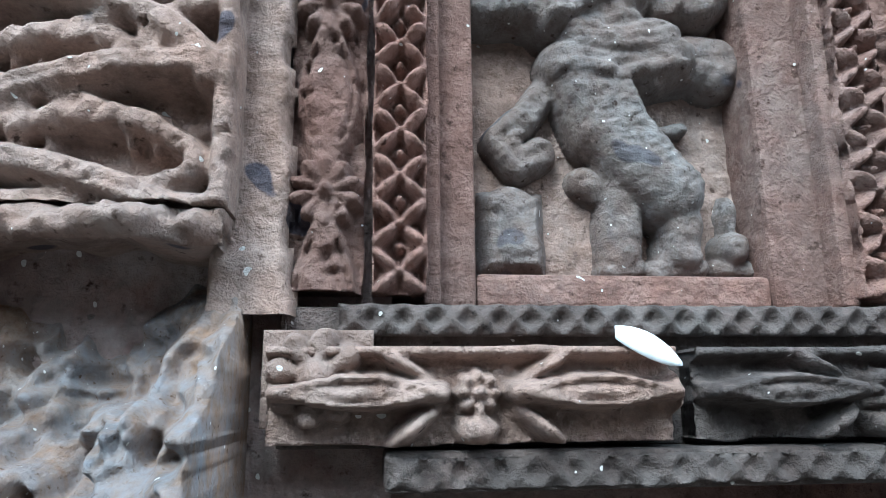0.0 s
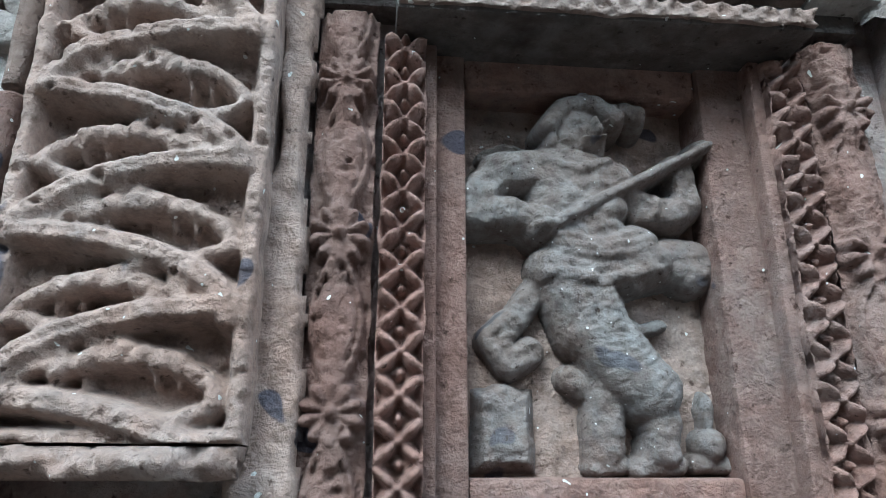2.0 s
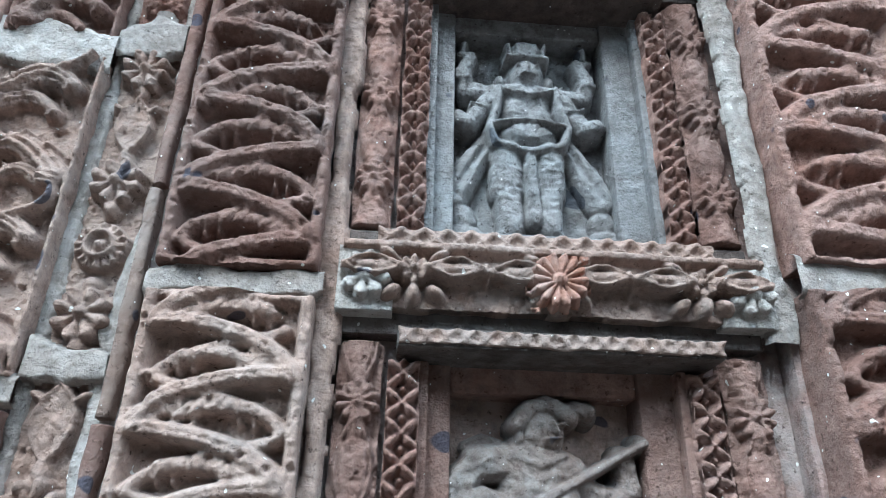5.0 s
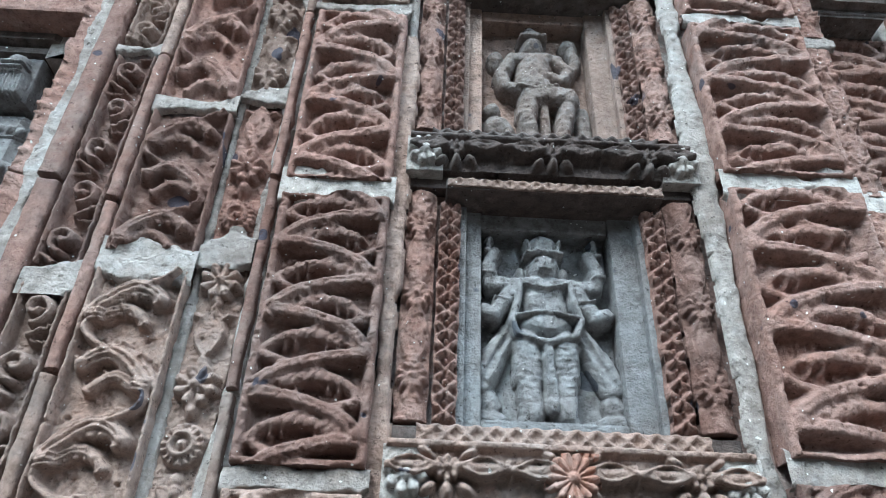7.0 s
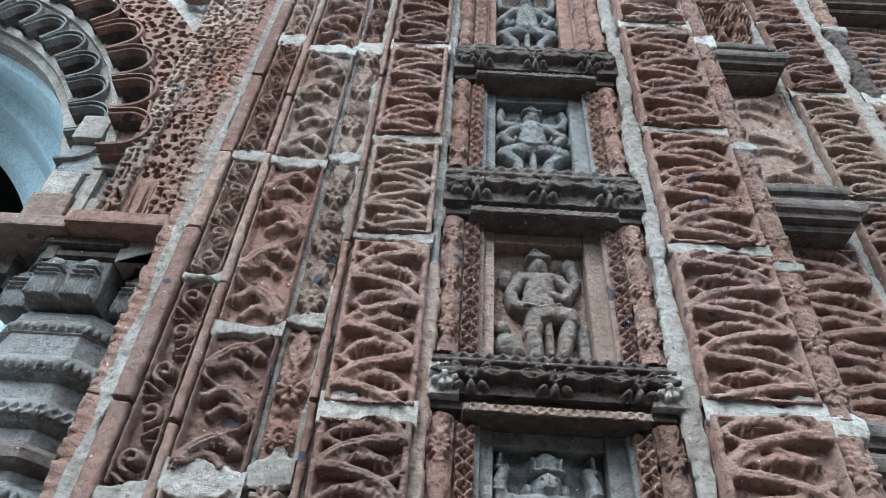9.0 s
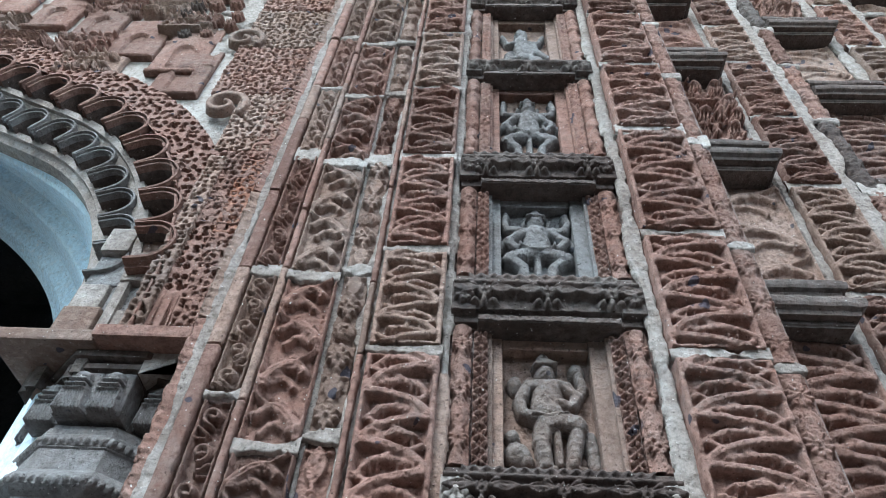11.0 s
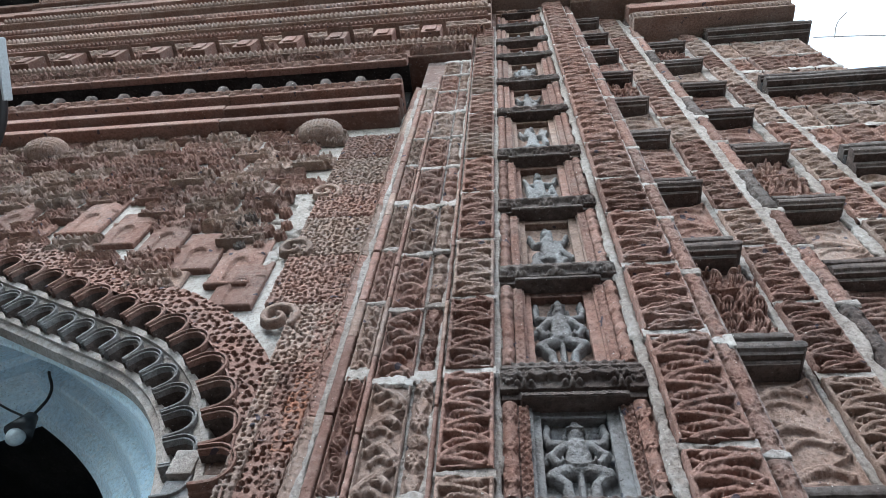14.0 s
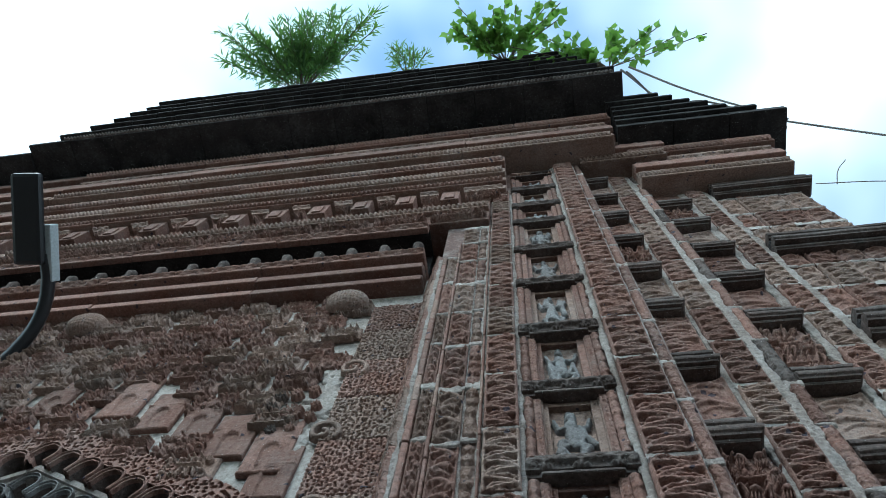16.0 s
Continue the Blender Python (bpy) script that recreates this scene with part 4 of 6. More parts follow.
for x, z in line:
    u, right = max(0.0, (z - 2.53) / (crest - 2.53)), x > AX
    if u < 0.6:
        px, pz = -0.60, min(z, 2.53) + 3.87 * u / 0.6
    else:
        px, pz = -0.60 + (AX + 0.60) * (u - 0.6) / 0.4, 6.4
    frame_pts.append((px if right else 2 * AX - px, pz))
place("wall_face", skin("wall_face", [[(x, 0.66, z) for x, z in frame_pts], [(x, 0.66, z) for x, z in line], [(x, 0.80, z) for x, z in line]], MORTAR, False), wall_bay).location = -wall_bay.location
wall_left = tagged(new("wall_left", box_mesh("wall_left", 4.3, 1.0, 6.4, WALLRED)), "red terracotta wall beyond the arch", "wall", kind="structure")
wall_left.location = (-8.94, 0.62, 0)
STEPS = ((-1.10, 2.80, 4.10, 0.48, 0.775), (-1.17, 2.85, 4.03, 0.48, 0.79), (-1.175, 2.85, 4.03, 0.48, 0.81), (-1.27, 2.90, 3.99, 0.50, 0.865), (-1.28, 2.90, 3.985, 0.50, 0.88), (-1.46, 3.0, 4.25, 0.55, 1.15), (-1.46, 3.0, 4.245, 0.55, 1.20), (-1.53, 3.0, 4.14, 0.54, 1.21), (-1.54, 3.0, 4.13, 0.54, 1.225), (-1.62, 3.0, 4.15, 0.53, 1.40), (-1.73, 3.0, 4.05, 0.5, 1.43), (-1.74, 3.0, 4.04, 0.5, 1.445), (-1.80, 3.0, 4.03, 0.5, 1.51), (-1.76, 3.0, 4.08, 0.5, 1.54))
reveal = tagged(new("arch_reveal", skin("arch_reveal", [[(x, y, z) for x, z in pointed(*row)] for *row, y in STEPS], WHITE, False)), "whitewashed stepped plaster reveal inside the arch", "arch reveal", kind="structure")
# the room's shade is put into its wall colour
porch = tagged(new("porch_room", None), "plastered porch behind the arch, coloured dark for its shade", "room", kind="structure")
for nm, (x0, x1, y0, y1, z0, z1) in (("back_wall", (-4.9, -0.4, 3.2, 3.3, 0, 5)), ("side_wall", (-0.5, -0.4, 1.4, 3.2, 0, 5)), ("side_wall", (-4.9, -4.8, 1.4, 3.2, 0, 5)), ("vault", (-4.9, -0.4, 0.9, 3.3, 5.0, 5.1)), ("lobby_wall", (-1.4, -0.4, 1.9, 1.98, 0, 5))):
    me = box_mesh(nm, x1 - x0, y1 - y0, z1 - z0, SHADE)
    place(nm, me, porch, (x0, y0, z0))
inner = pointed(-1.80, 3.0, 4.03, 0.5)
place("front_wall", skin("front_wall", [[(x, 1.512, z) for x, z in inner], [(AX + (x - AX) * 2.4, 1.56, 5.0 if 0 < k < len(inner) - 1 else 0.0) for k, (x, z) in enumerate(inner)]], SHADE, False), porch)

core = tagged(new("wall_core", None), "brick core of the stepped pilasters", "wall", kind="structure")
for x0, x1, y0, z1 in ((-0.78, -0.62, 0.80, 2.53), (-0.62, -0.25, 0.44, 7.95), (-0.25, 0.0, 0.455, 8.95), (0.0, 0.31, 0.56, 8.95), (0.31, 0.40, 0.455, 8.95), (0.40, 0.615, 0.430, 8.95), (0.615, 0.705, 0.465, 8.95), (0.705, 0.955, 0.70, 8.95), (0.955, 1.305, 0.632, 8.95), (1.305, 1.605, 0.80, 8.6), (1.605, 1.885, 0.722, 8.6), (1.885, 2.74, 0.765, 8.3)):
    place("brick_core", box_mesh("brick_core", x1 - x0, 1.6 - y0, z1, WALLRED, 0.003), core, (x0, y0, 0))
for k, (x0, y0, x1, y1, z1) in enumerate(((2.70, 1.0, 2.78, 9.0, 8.4), (-8.94, 8.9, 2.78, 9.0, 8.4), (-8.94, 1.6, -8.86, 9.0, 8.4))):
    place("outer_wall", box_mesh("outer_wall", x1 - x0, y1 - y0, z1, WALLRED), core, (x0, y0, 0))

# ---- pilaster facings ----
_cache = {}
BOOST = {id(entwined): 1.45, id(acanthus): 1.7, id(scroll): 2.2, id(flower_strip): 1.6, id(flower_chain): 2.0, id(lattice): 1.8}


def facing(maker, name, parent, x0, x1, z0, z1, y, mats, seed, deep=0.03, variants=3):
    """One carved piece of a strip; far pieces share their meshes."""
    res = fineness(z0)
    gap = 0.003
    w, h = x1 - x0, z1 - z0 - gap
    far = z0 > 3.05
    size = (round(w, 3), 0.42 if far else round(h, 3))
    mat = mats[seed % len(mats)]
    key = (id(maker), size, res, seed % variants if far else seed, mat.name)
    if key not in _cache:
        _cache[key] = maker(*size, res, seed % variants if far else seed).mesh(name, mat, deep, 0.003 if not far else 0.0, BOOST.get(id(maker), 1.5) * (1.35 if far else 1.0))
    jitter = random.Random(seed * 7 + int(z0 * 100)).uniform(-0.004, 0.004)
    return place(name, _cache[key], parent, (x0, y + jitter, z0), (1, 1, h / size[1]))


def column(name, label, maker, x0, x1, y, joints, mats, seed, piece="relief_panel", mortar=True):
    st = thing(name, ((x0 + x1) / 2, y, joints[0]), label, "pilaster strip", kind="structure")
    for k in range(len(joints) - 1):
        z0, z1 = joints[k], joints[k + 1]
        gap = (0.012 if mortar else 0.002)
        facing(maker, piece, st, x0, x1, z0 + gap, z1 - gap, y, mats, seed + k)
        if mortar:
            r = Relief(x1 - x0 + 0.010, 0.070, max(fineness(z0), 0.0022), seed + 50 + k)
            ragged = 1.5 * value_noise(r.U, r.V, 0.045, seed + k) + 0.45 * value_noise(r.U, r.V, 0.012, seed + k + 3) - np.abs(r.V - 0.035) / (0.016 + 0.012 * (k % 3 == 1))
            r.H = 0.0062 * np.clip(ragged * 4, 0, 1) + 0.0016 * value_noise(r.U, r.V, 0.010, seed) * (ragged > 0)
            place("mortar_joint", r.figure_mesh("mortar_joint", SEAM if z0 < 1.5 or k % 3 != 1 else MORTAR), st, (x0 - 0.005, y - 0.002, z1 - 0.035))
    return st


def mortar_strip(x0, x1, y, z0, z1, seed, thick=0.010, parent=None):
    """Mortar smeared along a seam, broken away in places."""
    w = x1 - x0
    r = Relief(w + 0.024, z1 - z0, 0.003 if z0 < 2 else 0.005 if z0 < 3 else 0.008, seed)
    off = np.abs(r.U - r.w / 2) / (w / 2)
    keep = 1.25 * value_noise(r.U, r.V, 0.09, seed) + 0.55 * value_noise(r.U, r.V, 0.022, seed + 5) + 0.22 - off
    r.H = (0.45 * thick + 0.003) * np.clip(keep * 5, 0, 1) ** 0.7 * (0.85 + 0.2 * value_noise(r.U, r.V, 0.07, seed + 9)) + (0.0030 * value_noise(r.U, r.V, 0.014, seed + 1) + 0.0020 * value_noise(r.U, r.V, 0.006, seed + 2)) * (keep > 0)
    return place("mortar_seam", r.figure_mesh("mortar_seam", BUFF if seed == 500 else SEAM), parent, (x0 - 0.012, y + 0.006, z0))


JL = [1.158, 1.535, 1.948, 2.35, 2.675, 3.085, 3.50, 3.93, 4.40, 4.83, 5.19, 5.56, 5.95, 6.35, 6.75, 7.24, 7.6, 7.95]
JR = [1.10, 1.565, 1.99, 2.355, 2.746, 3.237, 3.663, 4.10, 4.45, 4.92, 5.35, 5.8, 6.2, 6.6, 7.1, 7.5, 8.0, 8.45, 8.92]
JV = [1.02, 1.42, 1.815, 2.105, 2.58, 3.055, 3.45, 3.85, 4.3, 4.75, 5.2, 5.65, 6.1, 6.5, 6.88]
JS = [0.9, 1.30, 1.79, 2.225, 2.59, 3.10, 3.5, 3.9, 4.35, 4.8, 5.2, 5.7, 6.2]
column("pilaster_strip_1", "weathered buff and red terracotta panels of twining stems", entwined, -0.242, -0.084, 0.412, JL, [BUFF, RED, RED], 3)
column("pilaster_strip_2", "weathered red terracotta panels of twining stems", entwined, 0.406, 0.606, 0.400, JR, [RED, RED, RED], 40)
column("pilaster_strip_3", "red terracotta panels of curling acanthus leaves", acanthus, -0.468, -0.345, 0.420, JV, [BUFF, RED, RED], 80)
column("pilaster_strip_4", "narrow red terracotta strip of running scrolls", scroll, -0.560, -0.495, 0.420, JS, [RED, BUFF], 120)
column("pilaster_strip_5", "narrow strip of terracotta flowers and discs", flower_chain, -0.337, -0.273, 0.425, [j + 0.03 for j in JV], [BUFF, BUFF, RED], 150, "flower_tile")
column("pilaster_strip_6", "narrow strip of worn terracotta buds", flower_strip, 0.622, 0.690, 0.440, JR, [RED, RED], 190)
column("pilaster_strip_7", "terracotta panels of twining stems with broad pale seams", entwined, 0.985, 1.160, 0.605, JR, [RED, RED, BUFF], 220)
column("pilaster_strip_8", "terracotta panels of twining stems set far back", entwined, 1.665, 1.825, 0.695, JR, [RED, BUFF], 260)
column("pilaster_strip_12", "narrow strip of terracotta buds along the second pilaster", flower_strip, 1.218, 1.296, 0.612, JR, [RED, DARK, RED], 350)
column("pilaster_strip_9", "terracotta panels near the end of the wall", acanthus, 2.30, 2.48, 0.735, JR[6:], [RED, BUFF], 290)
column("pilaster_strip_10", "terracotta panels near the end of the wall", acanthus, 1.895, 2.075, 0.735, JR[6:], [RED, BUFF], 310)
column("pilaster_strip_13", "terracotta panels near the end of the wall", entwined, 2.095, 2.285, 0.738, JR[6:], [RED, BUFF], 370)
column("pilaster_strip_11", "terracotta panels at the corner of the wall", acanthus, 2.50, 2.70, 0.735, JR[6:], [RED, BUFF], 330)
seams = thing("mortar_seams", (0, 0.43, 1.1), "pale lime mortar seams between the carved strips", "mortar", kind="structure")
for k, (x0, x1, y, z0, z1, th) in enumerate(((-0.090, -0.062, 0.424, 1.12, 2.3, 0.012), (-0.088, -0.064, 0.43, 2.3, 7.9, 0.006), (0.374, 0.404, 0.416, 1.5, 3.2, 0.004), (0.376, 0.402, 0.418, 3.2, 8.8, 0.004), (-0.275, -0.243, 0.430, 1.0, 6.9, 0.010), (-0.347, -0.335, 0.432, 1.0, 6.9, 0.006), (-0.628, -0.604, 0.425, 1.0, 6.2, 0.008), (0.956, 0.986, 0.612, 1.0, 8.9, 0.016), (1.160, 1.218, 0.612, 1.0, 8.9, 0.016), (1.606, 1.664, 0.705, 1.0, 8.5, 0.014), (1.826, 1.884, 0.705, 1.0, 8.5, 0.014), (0.606, 0.622, 0.424, 1.0, 8.9, 0.004))):
    mortar_strip(x0, x1, y, z0, z1, 500 + k, th, seams)

# plain bars between the leaf strips
bars = thing("fillet_bars", (-0.5, 0.42, 1.0), "plain worn terracotta bars between the leaf strips", "fillet", kind="structure")
for x0, x1, y, top in ((-0.602, -0.566, 0.412, 6.2), (-0.492, -0.471, 0.410, 6.5), (-0.268, -0.250, 0.414, 6.9)):
    z, k = 1.0, 0
    while z < top:
        hh = min(0.31 + 0.09 * math.sin(k * 2.3 + x0 * 40), top - z)
        r = Relief(x1 - x0, hh, 0.004 if z < 3 else 0.009, 400 + k)
        r.H = 0.006 * np.sqrt(np.clip(np.minimum(r.U, r.w - r.U) / 0.006, 0, 1)) + 0.003 * value_noise(r.U, r.V, 0.02, k)
        place("bar", r.mesh("bar", [RED, BUFF, RED][k % 3], 0.03, 0.004), bars, (x0, y + 0.002 * (k % 3), z))
        z += hh + 0.004
        k += 1

# slanting return of the pilaster towards the arched bay
side_return = thing("pilaster_return", (-0.62, 0.43, 1.0), "slanting side of the pilaster, pricked with small leaves", "pilaster side", kind="structure")
for k in range(11):
    z0 = 1.0 + 0.48 * k
    me = vermicelli(0.27, 0.476, 0.004 if z0 < 3.4 else 0.008, 600 + k).mesh("relief_panel", [BUFF, RED, RED][k % 3], 0.02)
    ob = place("relief_panel", me, side_return, (-0.745, 0.668, z0))
    ob.rotation_euler = (0, 0, -math.atan2(0.245, 0.125))

# ---- niches with their figures ----
NICHES = [(1.130, 1.50), (1.613, 1.982), (2.092, 2.462), (2.613, 2.984), (3.145, 3.626), (3.75, 4.22), (4.345, 4.835), (4.985, 5.55), (5.66, 6.21), (6.33, 6.89), (7.0, 7.40), (7.52, 7.98), (8.1, 8.55)]
KINDS = ["player", "four_armed", "pair", "seated", "seated", "dancer", "dancer", "dancer", "dancer", "pair", "dancer", "dancer", "dancer"]
NX0, NX1 = 0.022, 0.288
FIG_LABEL = {"player": "worn grey-brown relief of a standing lute player with crossed legs", "four_armed": "grey relief of a standing four-armed figure with a crown", "pair": "worn relief of a seated figure with a small one crouching", "seated": "grey relief of a squatting four-armed figure", "dancer": "worn grey relief of a dancing figure"}


def lintel(zt, zn, k):
    """The garland, hollow and eave slab over an opening, from its top to the next niche."""
    res = fineness(zt)
    mat = BUFF if k in (0, 12) else DARK
    high = zn - zt
    li = thing("niche_lintel", (0.15, 0.43, zt), "blackened terracotta lintel with a garland above a thin slab" if k else "terracotta lintel with a garland and one fresh red flower", "lintel", "lintels of the niche column", "")
    slab_h, gar_h = 0.020, high * 0.52
    # mossy-black slab and hollow; the dark colour also gives their shade
    bm = bmesh.new()
    add_box(bm, -0.005, 0.317, 0.405, 0.50, zt, zt + slab_h, 0.004)
    place("eave_slab", bm_mesh("eave_slab", bm, DARK), li).location = -li.location
    place("lattice_band", lattice_band(0.322, slab_h * 0.9, max(res, 0.002), k, 0.004).mesh("lattice_band", BUFF if k < 2 else DARK, 0.004, 0.004), li, (-0.005, 0.404, zt + 0.001))
    bm = bmesh.new()
    add_box(bm, -0.062, 0.372, 0.432, 0.50, zt + slab_h, zn - 0.002, 0.003)
    place("hollow", bm_mesh("hollow", bm, DARK), li).location = -li.location
    g = garland(0.440, gar_h, max(res, 0.0016), k + 5)
    if k == 12:
        for q, mq in enumerate((BUFF, DARK)):
            half = garland(0.212, gar_h, 0.0016, 41 + q)
            place("garland", half.mesh("garland", mq, 0.045, 0.004, 1.25), li, (-0.065 + 0.224 * q, 0.405 + 0.006 * q, zt + slab_h + high * 0.02))
    else:
        place("garland", g.mesh("garland", mat, 0.045, 0.003, 1.3), li, (-0.065, 0.412, zt + slab_h + high * 0.15))
    place("upper_band", lattice_band(0.36, high * 0.17, max(res, 0.002), k + 9, 0.006).mesh("upper_band", DARK if k == 12 else mat, 0.03), li, (-0.030, 0.425, zn - high * 0.19))
    if k == 0:
        r = Relief(0.066, 0.062, 0.0014, 77)
        r.rosette(0.033, 0.031, 0.031, 14, 0.015).wear(0.0008, 0)
        place("red_flower", r.figure_mesh("red_flower", ORANGE), li, (0.118, 0.398, zt + slab_h + high * 0.13), label="fresh orange-red flower")
    for side in (0, 1):
        r = Relief(0.056, high * 0.5, max(res, 0.0016), 88 + k + side)
        r.rosette(0.028, high * 0.25, 0.027, 8, 0.016, 0.2).blob(0.028, high * 0.25, 0.012, 0.012, 0.02).wear(0.001, 0)
        place("corner_flower", r.mesh("corner_flower", MORTAR if k < 2 else mat, 0.03), li, ((-0.067, 0.324)[side], 0.41, zt + slab_h + high * 0.12))
    return li


def niche(k):
    zb, zt = NICHES[k]
    h, res = zt - zb, fineness(zb)
    ni = thing("niche", (0.155, 0.47, zb), "terracotta niche with lattice borders and flower strips", "niche", "niches up the pilaster")
    stone = [RED, GREY, BUFF, GREY][k % 4] if k < 4 else [RED, BUFF][k % 2]
    jl, jr = 0.030, 0.042
    for x0, x1, nm in ((NX0, NX0 + jl, "jamb"), (NX1 - jr, NX1, "jamb")):
        bm = bmesh.new()
        add_box(bm, x0, x1, 0.464, 0.545, zb, zt - 0.02, 0.004)
        place(nm, bm_mesh(nm, bm, stone), ni).location = -ni.location
    bm = bmesh.new()
    add_box(bm, NX0 + jl, NX1 - jr, 0.467, 0.545, zb, zb + 0.022, 0.004)
    place("sill", bm_mesh("sill", bm, stone), ni).location = -ni.location
    bm = bmesh.new()
    add_box(bm, NX0 + jl, NX1 - jr, 0.469, 0.545, zt - 0.050, zt - 0.018, 0.004)
    place("head", bm_mesh("head", bm, stone), ni).location = -ni.location
    back = Relief(NX1 - NX0, h - 0.02, max(res, 0.002), 900 + k)
    back.H += 0.006 * value_noise(back.U, back.V, 0.04, k) + 0.003 * value_noise(back.U, back.V, 0.009, k + 2)
    place("back_panel", back.mesh("back_panel", GREY if k in (1, 3) else BUFF, 0.01), ni, (NX0, 0.508, zb))
    for x0, x1, kind in ((-0.063, -0.016, flower_strip), (0.324, 0.374, flower_strip), (-0.014, 0.020, lattice), (0.289, 0.322, lattice)):
        nm = "flower_strip" if kind is flower_strip else "lattice_strip"
        facing(kind, nm, ni, x0, x1, zb + 0.002, zt - (0.010 if kind is flower_strip else 0.026), 0.436 if kind is flower_strip else 0.438, [RED, RED, RED] if kind is flower_strip else [RED, RED, RED], 700 + 10 * k + (x0 > 0), 0.06)
    for x0 in (NX0 - 0.004, NX1 - 0.006):
        bm = bmesh.new()
        add_box(bm, x0, x0 + 0.010, 0.447, 0.54, zb, zt - 0.025, 0.002)
        place("fillet", bm_mesh("fillet", bm, stone), ni).location = -ni.location
    fw = NX1 - NX0 - jl - jr
    fig = figure(KINDS[k], fw + 0.012, h - 0.072, max(res * 0.9, 0.0013), 1000 + k)
    ob = tagged(new("relief_figure", fig.figure_mesh("relief_figure", STATUE if k in (0, 2) else GREY)), FIG_LABEL[KINDS[k]], "statue", "figures in the niches")
    ob.location = (NX0 + jl - 0.006, 0.504, zb + 0.022)
    ob.scale = (1, 0.80, 1)


for k in range(len(NICHES)):
    niche(k)
    lintel(NICHES[k][1] - 0.024, NICHES[k + 1][0] if k + 1 < len(NICHES) else NICHES[k][1] + 0.12, k)
lintel(1.030, 1.128, 12)

# ---- pockets with slab lintels, to the side of the pilaster ----
def profiled(x0, x1, y0, y1, z0, z1, nose, mat, seed):
    """A slab with a moulded nose along its front and its free end, chipped along the edge."""
    rows = []
    g = random.Random(seed)
    cuts = [0.0, 0.18, 0.36, 0.52, 0.66, 0.80, 0.92, 1.0]
    wob = [g.uniform(0, 0.35) * nose * (g.random() < 0.4) for _ in cuts]
    for t, out in ((0.0, 0.15), (0.22, 0.30), (0.34, 0.85), (0.50, 1.0), (0.78, 1.0), (0.86, 0.80), (1.0, 0.72)):
        z, o = z0 + (z1 - z0) * t, nose * (1 - out)
        row = [(x0, y1, z)] + [(x0 + (x1 - o - x0) * c, y0 + o + wob[q] * (0.3 + 0.7 * t), z) for q, c in enumerate(cuts)]
        row += [(x1 - o, y0 + o + (y1 - y0 - o) * c, z) for c in (0.15, 0.5, 1.0)]
        rows.append(row)
    n = len(rows[0])
    rows.insert(0, [(x0 if k < 9 else x1 - nose, y1, z0) for k in range(n)])
    rows.append([(x0 if k < 9 else x1 - nose, y1, z1) for k in range(n)])
    return skin("slab", rows[::-1], mat, False)


def pocket(x0, x1, tip, y, face, back, z, tall, k):
    """A carved panel under a lintel of two moulded slabs whose free ends reach to tip."""
    p = thing("pocket_niche", ((x0 + x1) / 2, y, z), "red terracotta panel under a blackened lintel of two slabs", "niche", "pockets between the pilasters")
    res = 0.0034 if z < 3.4 else 0.0055
    wide = round(x1 - x0 - 0.006, 3)
    key = ("pocket", wide, k % 4, res)
    if key not in _cache:
        _cache[key] = (acanthus, entwined, acanthus, crowd)[k % 4](wide, 0.44, res, 1200 + k % 4).mesh("carved_panel", [RED, RED, BUFF, RED][k % 4], 0.03, 0, 1.5)
    place("carved_panel", _cache[key], p, (x0 + 0.003, face, z), (1, 1, (tall - 0.165) / 0.44))
    bm = bmesh.new()
    add_box(bm, x0, x1 - 0.003, face + 0.02, back + 0.03, z, z + tall - 0.16, 0.006)
    place("block", bm_mesh("block", bm, WALLRED), p).location = -p.location
    # the third piece, set back between the two slabs, is the blackest
    for q, (dz, dy, hh, nose, mt) in enumerate(((tall - 0.168, 0.040, 0.020, 0.006, DARK), (tall - 0.148, 0.0, 0.055, 0.022, DARK), (tall - 0.093, 0.055, 0.024, 0.006, BLACK), (tall - 0.069, 0.018, 0.048, 0.020, DARK), (tall - 0.021, 0.045, 0.020, 0.006, RED))):
        ob = place("slab", profiled(x0, tip - 0.7 * dy, y + dy, back + 0.03, z + dz, z + dz + hh, nose, mt, k * 9 + q), p)
        ob.location = -p.location


PZ = [1.36, 2.02, 2.68, 3.34, 4.02, 4.64, 5.35, 5.98, 6.6, 7.25, 7.85, 8.5]
for k in range(len(PZ) - 1):
    pocket(0.706, 0.952, 0.945, 0.485, 0.600, 0.69, PZ[k] + 0.05, PZ[k + 1] - PZ[k], k)
    pocket(1.306, 1.602, 1.620, 0.600, 0.715, 0.79, PZ[k] + 0.01, PZ[k + 1] - PZ[k], k + 2)
for k, z in enumerate((3.70, 5.02, 6.42, 8.02)):
    p = thing("wall_ledge", (2.3, 0.72, z), "dark stepped terracotta ledge across the end wall", "ledge", "ledges of the end wall")
    # again the set-back third piece is blacker than the rest
    for q, (dz, dy, hh, mt) in enumerate(((0.0, 0.06, 0.05, DARK), (0.05, 0.0, 0.075, DARK), (0.125, 0.06, 0.045, BLACK), (0.17, 0.02, 0.07, DARK))):
        place("slab", profiled(1.90, 2.84 - 0.5 * dy, 0.60 + dy, 0.80, z + dz, z + dz + hh, 0.022, mt, 70 + k * 5 + q), p).location = -p.location

# ---- broken core below the left panels ----
r = Relief(0.62, 0.36, 0.0016, 4)
r.H = 0.085 * value_noise(r.U, r.V, 0.11, 3) + 0.045 * value_noise(r.U, r.V, 0.045, 8) + 0.026 * (1 - np.abs(2 * value_noise(r.U, r.V, 0.024, 31) - 1)) + 0.022 * value_noise(r.U, r.V, 0.014, 9) + 0.009 * value_noise(r.U, r.V, 0.005, 10)
